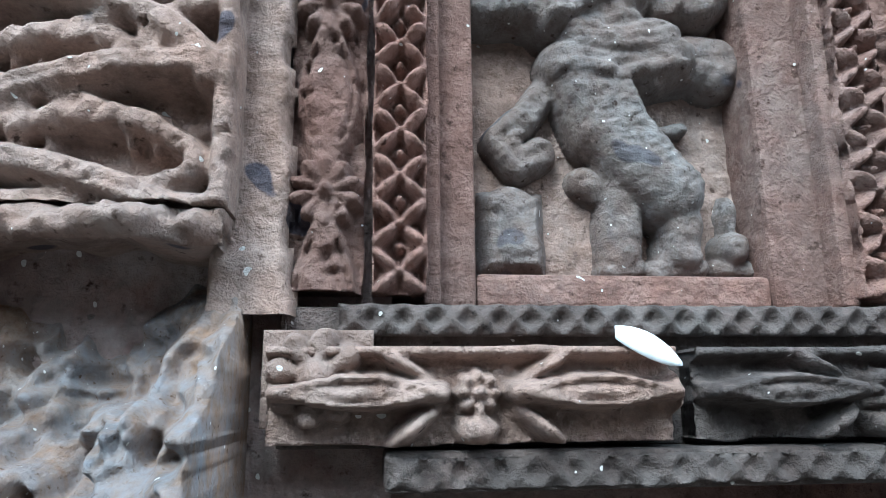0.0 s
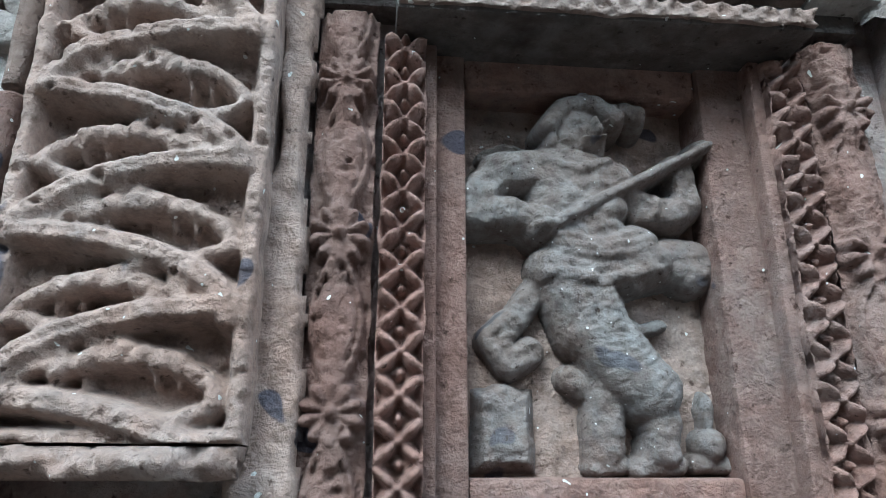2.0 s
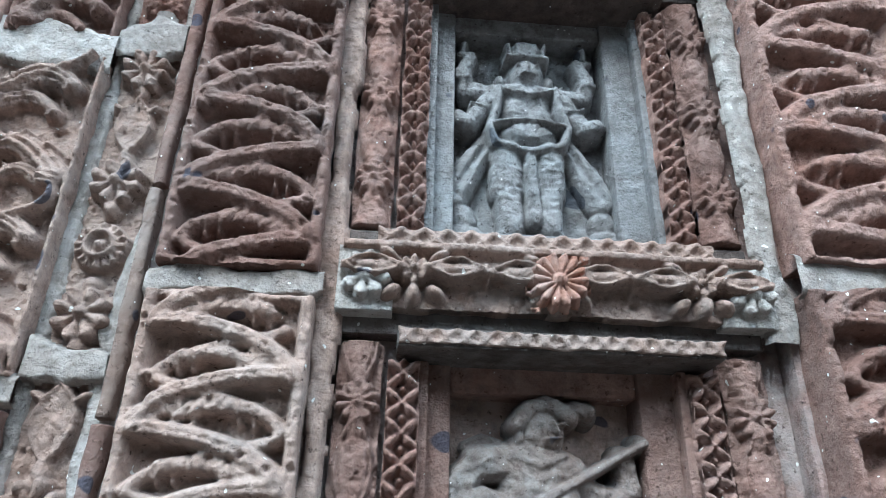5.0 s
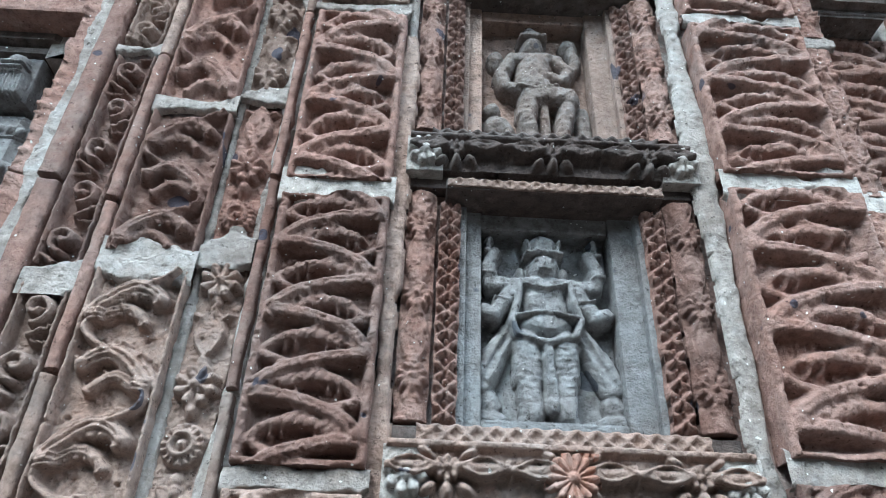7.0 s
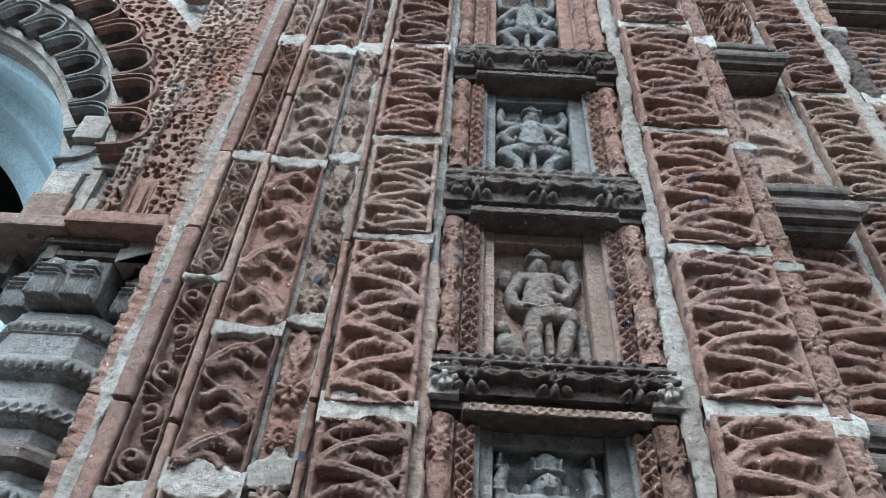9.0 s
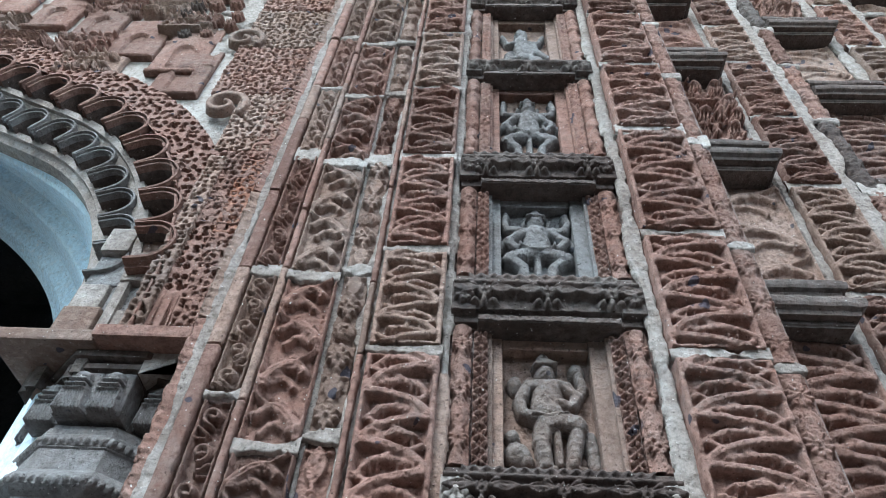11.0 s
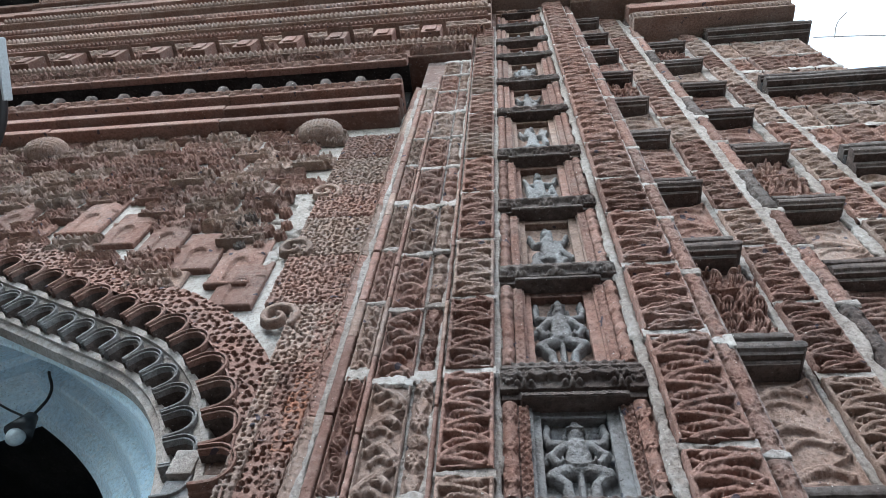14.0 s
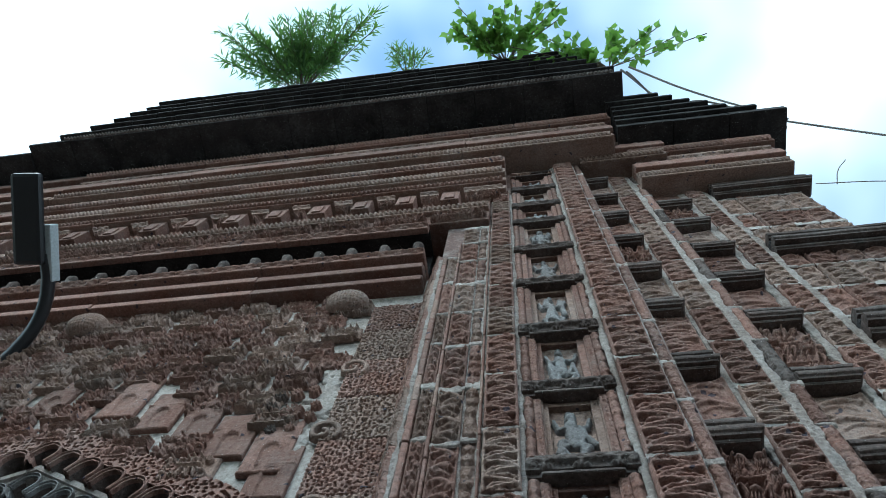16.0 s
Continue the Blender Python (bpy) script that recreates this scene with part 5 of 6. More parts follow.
r.H += 0.030 * (1 - np.abs(2 * value_noise(r.U, r.V + 0.3 * r.U, 0.05, 21) - 1)) + 0.014 * (1 - np.abs(2 * value_noise(r.U, r.V, 0.018, 22) - 1))
r.H += 0.020 * value_noise(r.U, r.V, 0.009, 41) + 0.016 * (1 - np.abs(2 * value_noise(r.U + 0.4 * r.V, r.V, 0.012, 42) - 1))
r.H *= 0.30 + 0.70 * np.clip((0.345 - r.V) / 0.10, 0, 1)
r.H += 0.035 * np.clip((r.U - 0.55) / 0.05, 0, 1)
broken = tagged(new("broken_wall_core", r.mesh("broken_wall_core", RUBBLE, 0.03)), "broken clay and grey mud core where the facing has fallen", "broken wall", kind="structure")
broken.location = (-0.70, 0.525, 0.80)
r = Relief(0.56, 0.022, 0.002, 14)
r.H = 0.018 * value_noise(r.U, r.V, 0.04, 3) + 0.016 * value_noise(r.U, r.V, 0.013, 8) + 0.007 * value_noise(r.U, r.V, 0.005, 9)
r.H += 0.010 * np.sin(np.clip(r.V / r.h, 0, 1) * math.pi)
lip = tagged(new("plaster_lip", r.mesh("plaster_lip", BUFF, 0.06, 0.012)), "ragged pale mortar lip over the broken core", "mortar", kind="structure")
lip.location = (-0.645, 0.415, 1.150)

# ---- petal caught on the bottom lintel ----
rows = [[(0.034 * t, -0.004 - 0.004 * math.sin(t * 3.1), 0.010 * (1 - t) * 1.6 + s * 0.0075 * math.sin(math.pi * (0.12 + 0.86 * t)) ** 0.7) for s in (1, 0.4, -0.3, -0.8)] for t in np.linspace(0, 1, 10)]
petal = tagged(new("fallen_petal", skin("fallen_petal", rows, PAPER)), "white fallen petal caught on the lintel", "petal")
petal.location = (0.113, 0.400, 1.092)
sol = petal.modifiers.new("thick", "SOLIDIFY")
sol.thickness = 0.0012

# ---- arch: two rows of hooded lobes ----
def hood_line(q, rad):
    """Feet and round head of a hood, q times its radius."""
    pts = [(q * rad, -0.055), (q * rad, -0.02)] + [(q * rad * math.cos(radians(a)), q * rad * math.sin(radians(a))) for a in range(0, 181, 12)]
    return pts + [(-q * rad, -0.02), (-q * rad, -0.055)]


def lobe(mat, rad, wide, high):
    """A little hooded scallop: a plate with a double rim over a hollow mouth."""
    rows = []
    plate = []
    for x, z in hood_line(1.0, rad):
        k = min(wide / max(abs(x), 1e-6), high / max(z, 1e-6))
        plate.append((x * k * (1.07 if z > 0 else 1), z * k if z > 0 else z))
    rows.append([(x, 0.05, z) for x, z in plate])
    rows.append([(x, -0.004, z) for x, z in plate])
    for y, q in ((-0.006, 1.16), (-0.034, 1.12), (-0.036, 1.03), (-0.016, 1.00), (-0.018, 0.96), (-0.028, 0.93), (-0.026, 0.86), (0.0, 0.83)):
        rows.append([(x, y, z) for x, z in hood_line(q, rad)])
    return skin("hood", rows, mat, False)


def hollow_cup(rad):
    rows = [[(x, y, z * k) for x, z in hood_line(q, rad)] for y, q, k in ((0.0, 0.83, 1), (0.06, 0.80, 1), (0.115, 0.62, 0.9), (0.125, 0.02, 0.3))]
    # dark colour adds to the shade inside the mouth
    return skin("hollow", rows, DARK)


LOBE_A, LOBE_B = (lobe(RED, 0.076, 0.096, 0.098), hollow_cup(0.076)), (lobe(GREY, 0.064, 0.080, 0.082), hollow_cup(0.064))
for row, (inset, y, me, mat, gap, nm, lab) in enumerate(((0.02, 0.630, LOBE_A, SEAM, 0.186, "arch_lobes_outer", "row of hooded terracotta lobes round the arch"), (0.170, 0.700, LOBE_B, SEAM, 0.155, "arch_lobes_inner", "inner row of grey hooded lobes with lime wash"))):
    ring = thing(nm, (AX, y, AZ), lab, "arch ring", kind="structure")
    edges = [(inset - 0.06, 0.06), (inset + 0.02, 0.14), (inset + 0.09, 0.14), (inset + 0.115, 0.03), (inset + 0.145, 0.032), (inset + 0.147, 0.05), (inset + 0.175, 0.06), (inset + 0.18, 0.12)]
    ob = place("ring", skin("ring", [[(x, y + dy, z) for x, z in jambs(arch_line(i), 2.5)] for i, dy in edges], mat, False), ring)
    ob.location = -ring.location
    line = arch_line(inset + 0.075, 90)
    walked = 0.5 * gap
    for p0, p1 in zip(line, line[1:]):
        walked += math.dist(p0, p1)
        if walked > gap and p1[1] < 2.90:
            walked = gap
        elif walked > gap:
            walked -= gap
            ang = math.atan2(p1[1] - p0[1], p1[0] - p0[0])
            hood = place("lobe", me[0], ring, (p1[0], y, p1[1]))
            hood.rotation_euler = (0, -(ang - math.pi), 0)
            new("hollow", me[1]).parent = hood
stones = thing("springer_stones", (-1.05, 0.66, 2.5), "plain pale springer stones patched with lime under the lobes", "stone course", kind="structure")
z = 2.562
for k, hh in enumerate((0.12, 0.10, 0.13, 0.11)):
    for q, (x0, x1) in enumerate(((-1.18, -1.07 - 0.02 * (k % 2)), (-1.065 - 0.02 * (k % 2), -0.95))):
        place("stone", box_mesh("stone", x1 - x0, 0.25, hh - 0.006, [BUFF, SEAM, GREY, SEAM][(k + q) % 4], 0.006), stones, (x0, 0.655 + 0.012 * ((k + q) % 3), z))
    z += hh
big, small = arch_line(-0.13, 500), arch_line(0.035, 500)
rows = []
for q in range(49):
    t = q / 48
    xs = np.array([p[0] * (1 - t) + e[0] * t for p, e in zip(big, small)])
    zs = np.array([p[1] * (1 - t) + e[1] * t for p, e in zip(big, small)])
    hole = np.clip((pricks(xs, zs, 0.030, 5) - 0.20) / 0.16, 0, 1)
    ys = 0.650 - 0.032 * hole - 0.008 * value_noise(xs, zs, 0.05, 3) - (0.022 if t > 0.95 else 0.0)
    rows.append(np.stack([xs, np.maximum(ys, 0.600), np.maximum(zs, 2.562)], -1).tolist())
tagged(new("arch_border", skin("arch_border", rows, RED, False)), "pricked terracotta border round the arch", "arch border", kind="structure")

# lamp hanging under the arch
lamp = thing("hanging_lamp", (-2.44, 1.22, 3.70), "small black lamp holder on loose wires under the arch", "lamp")
bm = bmesh.new()
bmesh.ops.create_cone(bm, segments=16, radius1=0.07, radius2=0.03, depth=0.12, cap_ends=True)
place("shade", bm_mesh("shade", bm, BLACKMETAL, True), lamp, (-2.44, 1.22, 3.74))
bm = bmesh.new()
bmesh.ops.create_uvsphere(bm, u_segments=12, v_segments=8, radius=0.045)
place("bulb", bm_mesh("bulb", bm, GREYMETAL, True), lamp, (-2.44, 1.22, 3.66))


def wire(name, pts, r, mat, parent=None):
    cu = bpy.data.curves.new(name, "CURVE")
    cu.dimensions, cu.bevel_depth, cu.bevel_resolution = "3D", r, 2
    sp = cu.splines.new("BEZIER")
    sp.bezier_points.add(len(pts) - 1)
    base = parent.location if parent else Vector()
    for bp, p in zip(sp.bezier_points, pts):
        bp.co = Vector(p) - base
        bp.handle_left_type = bp.handle_right_type = "AUTO"
    cu.materials.append(mat)
    ob = new(name, cu)
    ob.parent = parent
    return ob


wire("wire", [(-2.44, 1.22, 3.79), (-2.42, 1.2, 3.94), (-2.5, 1.17, 4.08)], 0.008, BLACKMETAL, lamp)
wire("wire", [(-2.44, 1.22, 3.78), (-2.6, 1.2, 3.84), (-2.9, 1.17, 4.0)], 0.006, BLACKMETAL, lamp)

# ---- eight-sided column and its capital ----
COLX, COLY = -0.965, 0.885
col = thing("eight_sided_column", (COLX, COLY, 0), "grey eight-sided column with beaded mouldings and a tasselled capital", "column")


def turned(name, cx, cy, profile, lobes, mat):
    rows = []
    for rad, z in profile:
        ring = []
        for k in range(49):
            a = 2 * math.pi * k / 48
            q = rad * (1 + 0.045 * abs(math.cos(a * lobes / 2)))
            ring.append((cx + q * math.cos(a), cy + q * math.sin(a), z))
        rows.append(ring)
    return skin(name, rows[::-1], mat)


def eight_sided(name, profile, mat):
    """A prism on eight sides; the profile gives the distance of its sides from the axis."""
    rows = []
    for rad, z in profile:
        q = rad / math.cos(math.pi / 8)
        rows.append([(q * math.cos(math.pi * (k + 0.5) / 4), q * math.sin(math.pi * (k + 0.5) / 4), z) for k in range(9)])
    return skin(name, rows[::-1], mat, False)


def on_column(name, profile, mat):
    place(name, eight_sided(name, profile, mat), col, (COLX, COLY, 0))


def beads(w, h, res, seed):
    r = Relief(w, h, 0.003, seed)
    n = max(2, round(w / 0.020))
    for q in range(n):
        r.blob(w * (q + 0.5) / n, h * 0.5, w / n * 0.42, h * 0.42, 0.009)
    return r.wear(0.0008, 0)


def ringed(maker, name, rad, z, h, mat, seed):
    """A carved band on the sides of the column that face the lane."""
    wide = 2 * rad * math.tan(math.pi / 8)
    me = maker(wide, h, 0.003, seed).mesh(name, mat, 0.004)
    for k in range(-2, 3):
        a = k * math.pi / 4
        mid = Vector((COLX + rad * math.sin(a), COLY - rad * math.cos(a), z))
        ob = place(name, me, col, mid - Vector((math.cos(a), math.sin(a), 0)) * wide / 2)
        ob.rotation_euler = (0, 0, a)


on_column("shaft", [(0.195, 0.0), (0.195, 1.50), (0.20, 1.62), (0.195, 2.30)], GREY)
for z, rad, h, mt in ((1.50, 0.225, 0.030, GREY), (1.62, 0.235, 0.034, DARK), (1.74, 0.230, 0.034, GREY), (1.845, 0.232, 0.036, GREY), (1.935, 0.228, 0.030, DARK), (2.025, 0.226, 0.036, GREY), (2.135, 0.222, 0.038, GREY), (2.245, 0.200, 0.042, GREY)):
    on_column("moulding", [(0.18, z - 0.022), (rad - 0.012, z - 0.006), (rad, z + 0.004), (rad, z + h - 0.006), (rad - 0.006, z + h), (0.185, z + h + 0.028)], mt)
for z, rad, maker in ((2.030, 0.226, lattice_band), (2.140, 0.222, beads), (2.252, 0.200, beads), (1.850, 0.232, beads), (1.745, 0.230, lattice_band)):
    ringed(maker, "carved_band", rad + 0.001, z, 0.026, GREY, int(z * 100))
on_column("neck", [(0.17, 2.28), (0.16, 2.34), (0.16, 2.47)], DARK)
on_column("cap_moulding", [(0.16, 2.445), (0.20, 2.462), (0.222, 2.466), (0.222, 2.482), (0.20, 2.486), (0.205, 2.492), (0.235, 2.496), (0.235, 2.516), (0.16, 2.518)], DARK)
for x0, x1, y0 in ((-1.30, -1.012, 0.615), (-1.008, -0.715, 0.590)):
    bm = bmesh.new()
    add_box(bm, x0, x1, y0, 1.12, 2.518, 2.558, 0.008)
    place("abacus", bm_mesh("abacus", bm, BUFF if x0 < -1.1 else RED), col, label="flat reddish slab").location = -col.location
tassel = Relief(0.082, 0.125, 0.0025, 3)
tassel.blob(0.041, 0.100, 0.024, 0.022, 0.030)
tassel.tube([(0.020, 0.088), (0.062, 0.088)], 0.0055, 0.034).tube([(0.016, 0.072), (0.066, 0.072)], 0.004, 0.036).tube([(0.014, 0.060), (0.068, 0.060)], 0.004, 0.034)
for q in range(9):
    tassel.tube([(0.007 + q * 0.0085, 0.006), (0.013 + q * 0.0070, 0.066)], 0.0040, 0.027)
tassel.wear(0.001, 0)
TASSEL = tassel.mesh("tassel", GREY, 0.02)
bm = bmesh.new()
add_box(bm, 0, 0.086, 0, 0.16, 0, 0.128, 0.006)
BLOCK = bm_mesh("tassel_block", bm, GREY)
for x, y in ((-1.053, 0.672), (-0.966, 0.672), (-1.150, 0.735), (-0.868, 0.735), (-1.215, 0.830), (-0.800, 0.830)):
    place("tassel_block", BLOCK, col, (x - 0.002, y + 0.002, 2.330))
    place("tassel", TASSEL, col, (x, y, 2.331))

# jamb strips between column and pilaster, above the capital
jamb = thing("jamb_strips", (-0.85, 0.66, 2.5), "bands of pricked terracotta rising beside the arch", "jamb", kind="structure")
for k in range(4):
    z0 = 2.562 + 0.40 * k
    place("relief_panel", vermicelli(0.075, 0.395, 0.004, 1500 + k).mesh("relief_panel", ORANGE if k == 1 else RED, 0.02), jamb, (-0.83, 0.640, z0))
    if k < 2:
        place("relief_panel", vermicelli(0.06, 0.395, 0.004, 1520 + k).mesh("relief_panel", BUFF, 0.02), jamb, (-0.955, 0.630, z0))
    bm = bmesh.new()
    add_box(bm, -0.902, -0.885, 0.628, 0.67, z0, z0 + 0.395, 0.005)
    add_box(bm, -0.875, -0.842, 0.638, 0.67, z0, z0 + 0.395, 0.005)
    place("moulding", bm_mesh("moulding", bm, BUFF), jamb).location = -jamb.location

# ---- field of carved bricks over the arch ----
field = thing("wall_field", (AX, 0.66, 3.6), "crowded field of carved terracotta bricks above the arch", "carved wall", kind="structure")
BRICKS = [crowd(0.30, 0.20, 0.0060, 1600 + k).figure_mesh("brick", [RED, BUFF, RED][k % 3]) for k in range(18)]


def in_arch(x, z, grow):
    """Whether a place lies inside the arch's outer curve grown outwards."""
    x, rad = AX + abs(x - AX), CR + grow
    ex, ez = CX + rad * math.cos(CA), CZ + rad * math.sin(CA)
    if x > ex:
        return z < CZ and x < CX + rad or math.hypot(x - CX, z - CZ) < rad
    return z < ez + (ex - x) * math.cos(CA) / math.sin(CA)


def shrine_mesh(w, h, seed):
    """A small temple front in relief: a round-headed plate with a doorway."""
    r = Relief(w, h, 0.006, seed)
    for x0, x1, z1, top in ((0.0, w, h * 0.62, 0.018), (w * 0.1, w * 0.9, h * 0.70, 0.024)):
        r.slab(x0, x1, 0, z1, top, 0.006)
    r.blob(w / 2, h * 0.62, w * 0.46, h * 0.36, 0.036, 0, 4)
    s = (np.abs(r.U - w / 2) < w * 0.17) & (r.V < h * 0.42)
    r.H = np.where(s | (np.hypot((r.U - w / 2) / (w * 0.17), (r.V - h * 0.42) / (h * 0.13)) < 1), 0.004, r.H)
    r.tube(arc(w / 2, h * 0.42, w * 0.24, h * 0.18, 0, 180), 0.006, 0.040)
    r.slab(0, w, h * 0.60, h * 0.63, 0.04).slab(0, w, 0, h * 0.04, 0.04)
    return r.wear(0.001, 0).mesh("shrine_relief", RED, 0.03)


SHRINES = [shrine_mesh(0.23, 0.40, 1700 + k) for k in range(2)]
SHRINE_AT = [(-1.30, 3.84), (-1.36, 4.02), (-1.62, 4.17), (-1.88, 4.33), (-2.16, 4.47), (-2.46, 4.62), (-3.0, 4.70)]
for k, (x, z) in enumerate(SHRINE_AT):
    ob = place("shrine_relief", SHRINES[k % 2], field, (x - 0.10 - 0.01 * (k % 3), 0.644 - 0.004 * (k % 2), z), (0.95 + 0.06 * (k % 3), 0.55, 1.0 + 0.12 * (k % 2)))
bg = random.Random(5)
row = 0
z = 3.0
while z < 6.12:
    x = (-1.12 if z > 3.75 else -0.98) - (0.16 if row % 2 else 0.0)
    while x > -4.6:
        cx, cz = x - 0.145, z + 0.09
        if not in_arch(cx, cz - 0.04, 0.04) and not any(abs(cx - sx) < 0.14 and 0.0 < cz - sz < 0.30 for sx, sz in SHRINE_AT) and not (4.34 < cz < 4.70 and cx > -1.36) and bg.random() > 0.015:
            me = bg.choice(BRICKS)
            ob = place("brick", me, field, (x - 0.29 + bg.uniform(-0.008, 0.008), 0.656 + bg.uniform(-0.012, 0.003), z + bg.uniform(-0.012, 0.012)), (1, bg.uniform(1.0, 1.35), 1))
        x -= 0.298 + bg.uniform(0, 0.03)
    z += 0.199
    row += 1
for k in range(8):
    z0 = 3.0 + 0.41 * k
    if z0 > 5.8:
        break
    wv = 0.36 if z0 > 3.7 else 0.22
    place("relief_panel", vermicelli(wv, 0.402, 0.007, 1800 + k).mesh("relief_panel", [RED, BUFF][k % 2], 0.03), field, (-0.745 - wv, 0.640, z0))
for k, (x, z) in enumerate(((-1.02, 3.72), (-1.10, 4.30), (-1.08, 4.95))):
    r = Relief(0.24, 0.24, 0.005, 1900 + k)
    r.tube(spiral(0.12, 0.12, 0.095, -0.6, 1.3), 0.020, 0.04, taper=0.6, groove=0.004)
    place("volute", r.figure_mesh("volute", BUFF), field, (x - 0.12, 0.632, z - 0.12))
for k, x in enumerate((-1.32, -3.40)):
    r = Relief(0.36, 0.26, 0.006, 1950 + k)
    r.blob(0.18, 0.13, 0.165, 0.115, 0.105, 0, 3)
    q = (r.H > 0.01) * 0.010 * np.abs(np.sin(r.U * 130) * np.sin(r.V * 130))
    r.H += q
    place("boss", r.figure_mesh("boss", BUFF), field, (x - 0.18, 0.615, 5.80), label="domed oval boss with a netted face")
patch = Relief(0.50, 0.95, 0.006, 30)
blot = value_noise(patch.U, patch.V, 0.13, 6) + 0.45 * value_noise(patch.U, patch.V, 0.035, 9) - 1.1 * (np.abs(patch.U - 0.16 - 0.22 * patch.V) / 0.17) ** 2 - 0.25
patch.H = 0.016 * np.clip(blot * 6, 0, 1) * (0.7 + 0.4 * value_noise(patch.U, patch.V, 0.06, 4))
place("mortar_patch", patch.figure_mesh("mortar_patch", MORTAR), field, (-1.52, 0.655, 4.12))
for k, (x, z, rr) in enumerate(((-1.33, 4.52, 0.075), (-1.45, 4.70, 0.038), (-1.36, 4.72, 0.042), (-1.26, 4.74, 0.040), (-1.47, 4.60, 0.034), (-1.21, 4.58, 0.033), (-1.22, 4.48, 0.034), (-1.40, 4.36, 0.036), (-1.50, 4.45, 0.030), (-1.30, 4.37, 0.033))):
    r = Relief(2 * rr, 2 * rr, 0.005, 1970 + k)
    r.rosette(rr, rr, rr * 0.98, 14 if rr > 0.05 else 8, 0.045)
    place("rosette", r.figure_mesh("rosette", [RED, DARK, RED][k % 3]), field, (x - rr, 0.645, z - rr))

# ---- cornice ----
def course(parent, x0, x1, y, z0, z1, mat, bevel=0.012, seg=1.35, back=1.3, name="course"):
    """A moulded course laid in lengths, each its own piece."""
    n = max(1, round((x1 - x0) / seg))
    for k in range(n):
        a, b = x0 + (x1 - x0) * k / n, x0 + (x1 - x0) * (k + 1) / n
        key = ("course", round(b - a, 3), round(y, 3), round(z1 - z0, 3), mat.name)
        if key not in _cache:
            bm = bmesh.new()
            add_box(bm, 0, b - a - 0.004, 0, back - y, 0, z1 - z0, bevel)
            _cache[key] = bm_mesh("course", bm, mat)
        jig = 0.006 * math.sin(k * 7.7 + z0 * 31)
        place(name, _cache[key], parent, (a, y + jig, z0 + jig * 0.5))


def band(parent, x0, x1, y, z0, h, maker, mat, seg, seed, res=0.009, name="carved_band"):
    n = max(1, round((x1 - x0) / seg))
    w = (x1 - x0) / n
    for k in range(n):
        key = ("band", id(maker), round(w, 3), round(h, 3), (seed + k) % 3, mat.name)
        if key not in _cache:
            _cache[key] = maker(w - 0.006, h, res, seed + k % 3).mesh(name, mat, 0.02, 0.0, 1.9)
        place(name, _cache[key], parent, (x0 + w * k, y, z0))


def rope(w, h, res, seed):
    """A row of slanting teeth."""
    r = Relief(w, h, min(res, 0.010), seed)
    r.H = 0.022 * np.abs(np.sin((r.U + r.V * 0.5) * math.pi / 0.045)) ** 0.7 * np.sqrt(np.clip(1 - (2 * r.V / h - 1) ** 2, 0, 1))
    return r


LEFT_END = -8.9
cor = thing("cornice", (AX, 0.4, 6.05), "long moulded terracotta cornice in many stepped courses", "cornice", kind="structure")
XL = -0.78
# the last course, the slot's back wall, is black to carry its shade
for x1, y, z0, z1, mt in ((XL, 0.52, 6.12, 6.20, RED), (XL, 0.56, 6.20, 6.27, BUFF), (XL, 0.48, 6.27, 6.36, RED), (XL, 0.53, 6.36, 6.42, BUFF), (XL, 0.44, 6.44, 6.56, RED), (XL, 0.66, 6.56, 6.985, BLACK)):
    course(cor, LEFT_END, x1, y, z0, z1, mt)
course(cor, LEFT_END, XL, 0.36, 6.88, 7.0, RED, 0.012, 1.35, 0.42)
# black plate overhead: the slot's shade given as colour
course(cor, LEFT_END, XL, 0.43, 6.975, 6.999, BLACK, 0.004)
for y, z0, z1, mt, over in ((0.38, 7.0, 7.24, RED, 0.0), (0.33, 7.24, 7.34, BUFF, 0.02)):
    course(cor, LEFT_END, -0.262, y, z0, z1, mt)
band(cor, -5.0, XL, 0.43, 6.45, 0.09, garland, RED, 0.75, 2000)
band(cor, -5.0, -0.262, 0.372, 7.03, 0.18, crowd, RED, 0.5, 2010)
band(cor, -5.0, -0.262, 0.322, 7.25, 0.075, rope, BUFF, 1.0, 2020)
band(cor, -5.0, XL, 0.352, 6.90, 0.08, garland, RED, 0.75, 2025)
course(cor, LEFT_END, -0.262, 0.40, 7.34, 7.86, RED)
for k in range(15):
    x = -0.62 - 0.42 * k
    sh = thing("shrine_bracket", (x, 0.36, 7.35), "small gabled terracotta shrine standing on the cornice", "bracket", "gabled shrines along the cornice")
    bm = bmesh.new()
    add_box(bm, x - 0.085, x + 0.085, 0.26, 0.42, 7.35, 7.62, 0.008)
    add_box(bm, x - 0.045, x + 0.045, 0.245, 0.30, 7.37, 7.53, 0.006)
    place("body", bm_mesh("body", bm, RED), sh).location = -sh.location
    bm = bmesh.new()
    made = bmesh.ops.create_cone(bm, segments=4, radius1=0.17, radius2=0.02, depth=0.16, cap_ends=True)
    bmesh.ops.transform(bm, matrix=Matrix.Translation((x, 0.34, 7.70)) @ Matrix.Rotation(math.pi / 4, 4, "Z"), verts=made["verts"])
    place("roof", bm_mesh("roof", bm, BUFF), sh).location = -sh.location
    if k < 14:
        place("carved_panel", _cache.setdefault("cpanel", crowd(0.22, 0.17, 0.008, 2050).mesh("carved_panel", RED, 0.03)), cor, (x - 0.32, 0.385, 7.37))
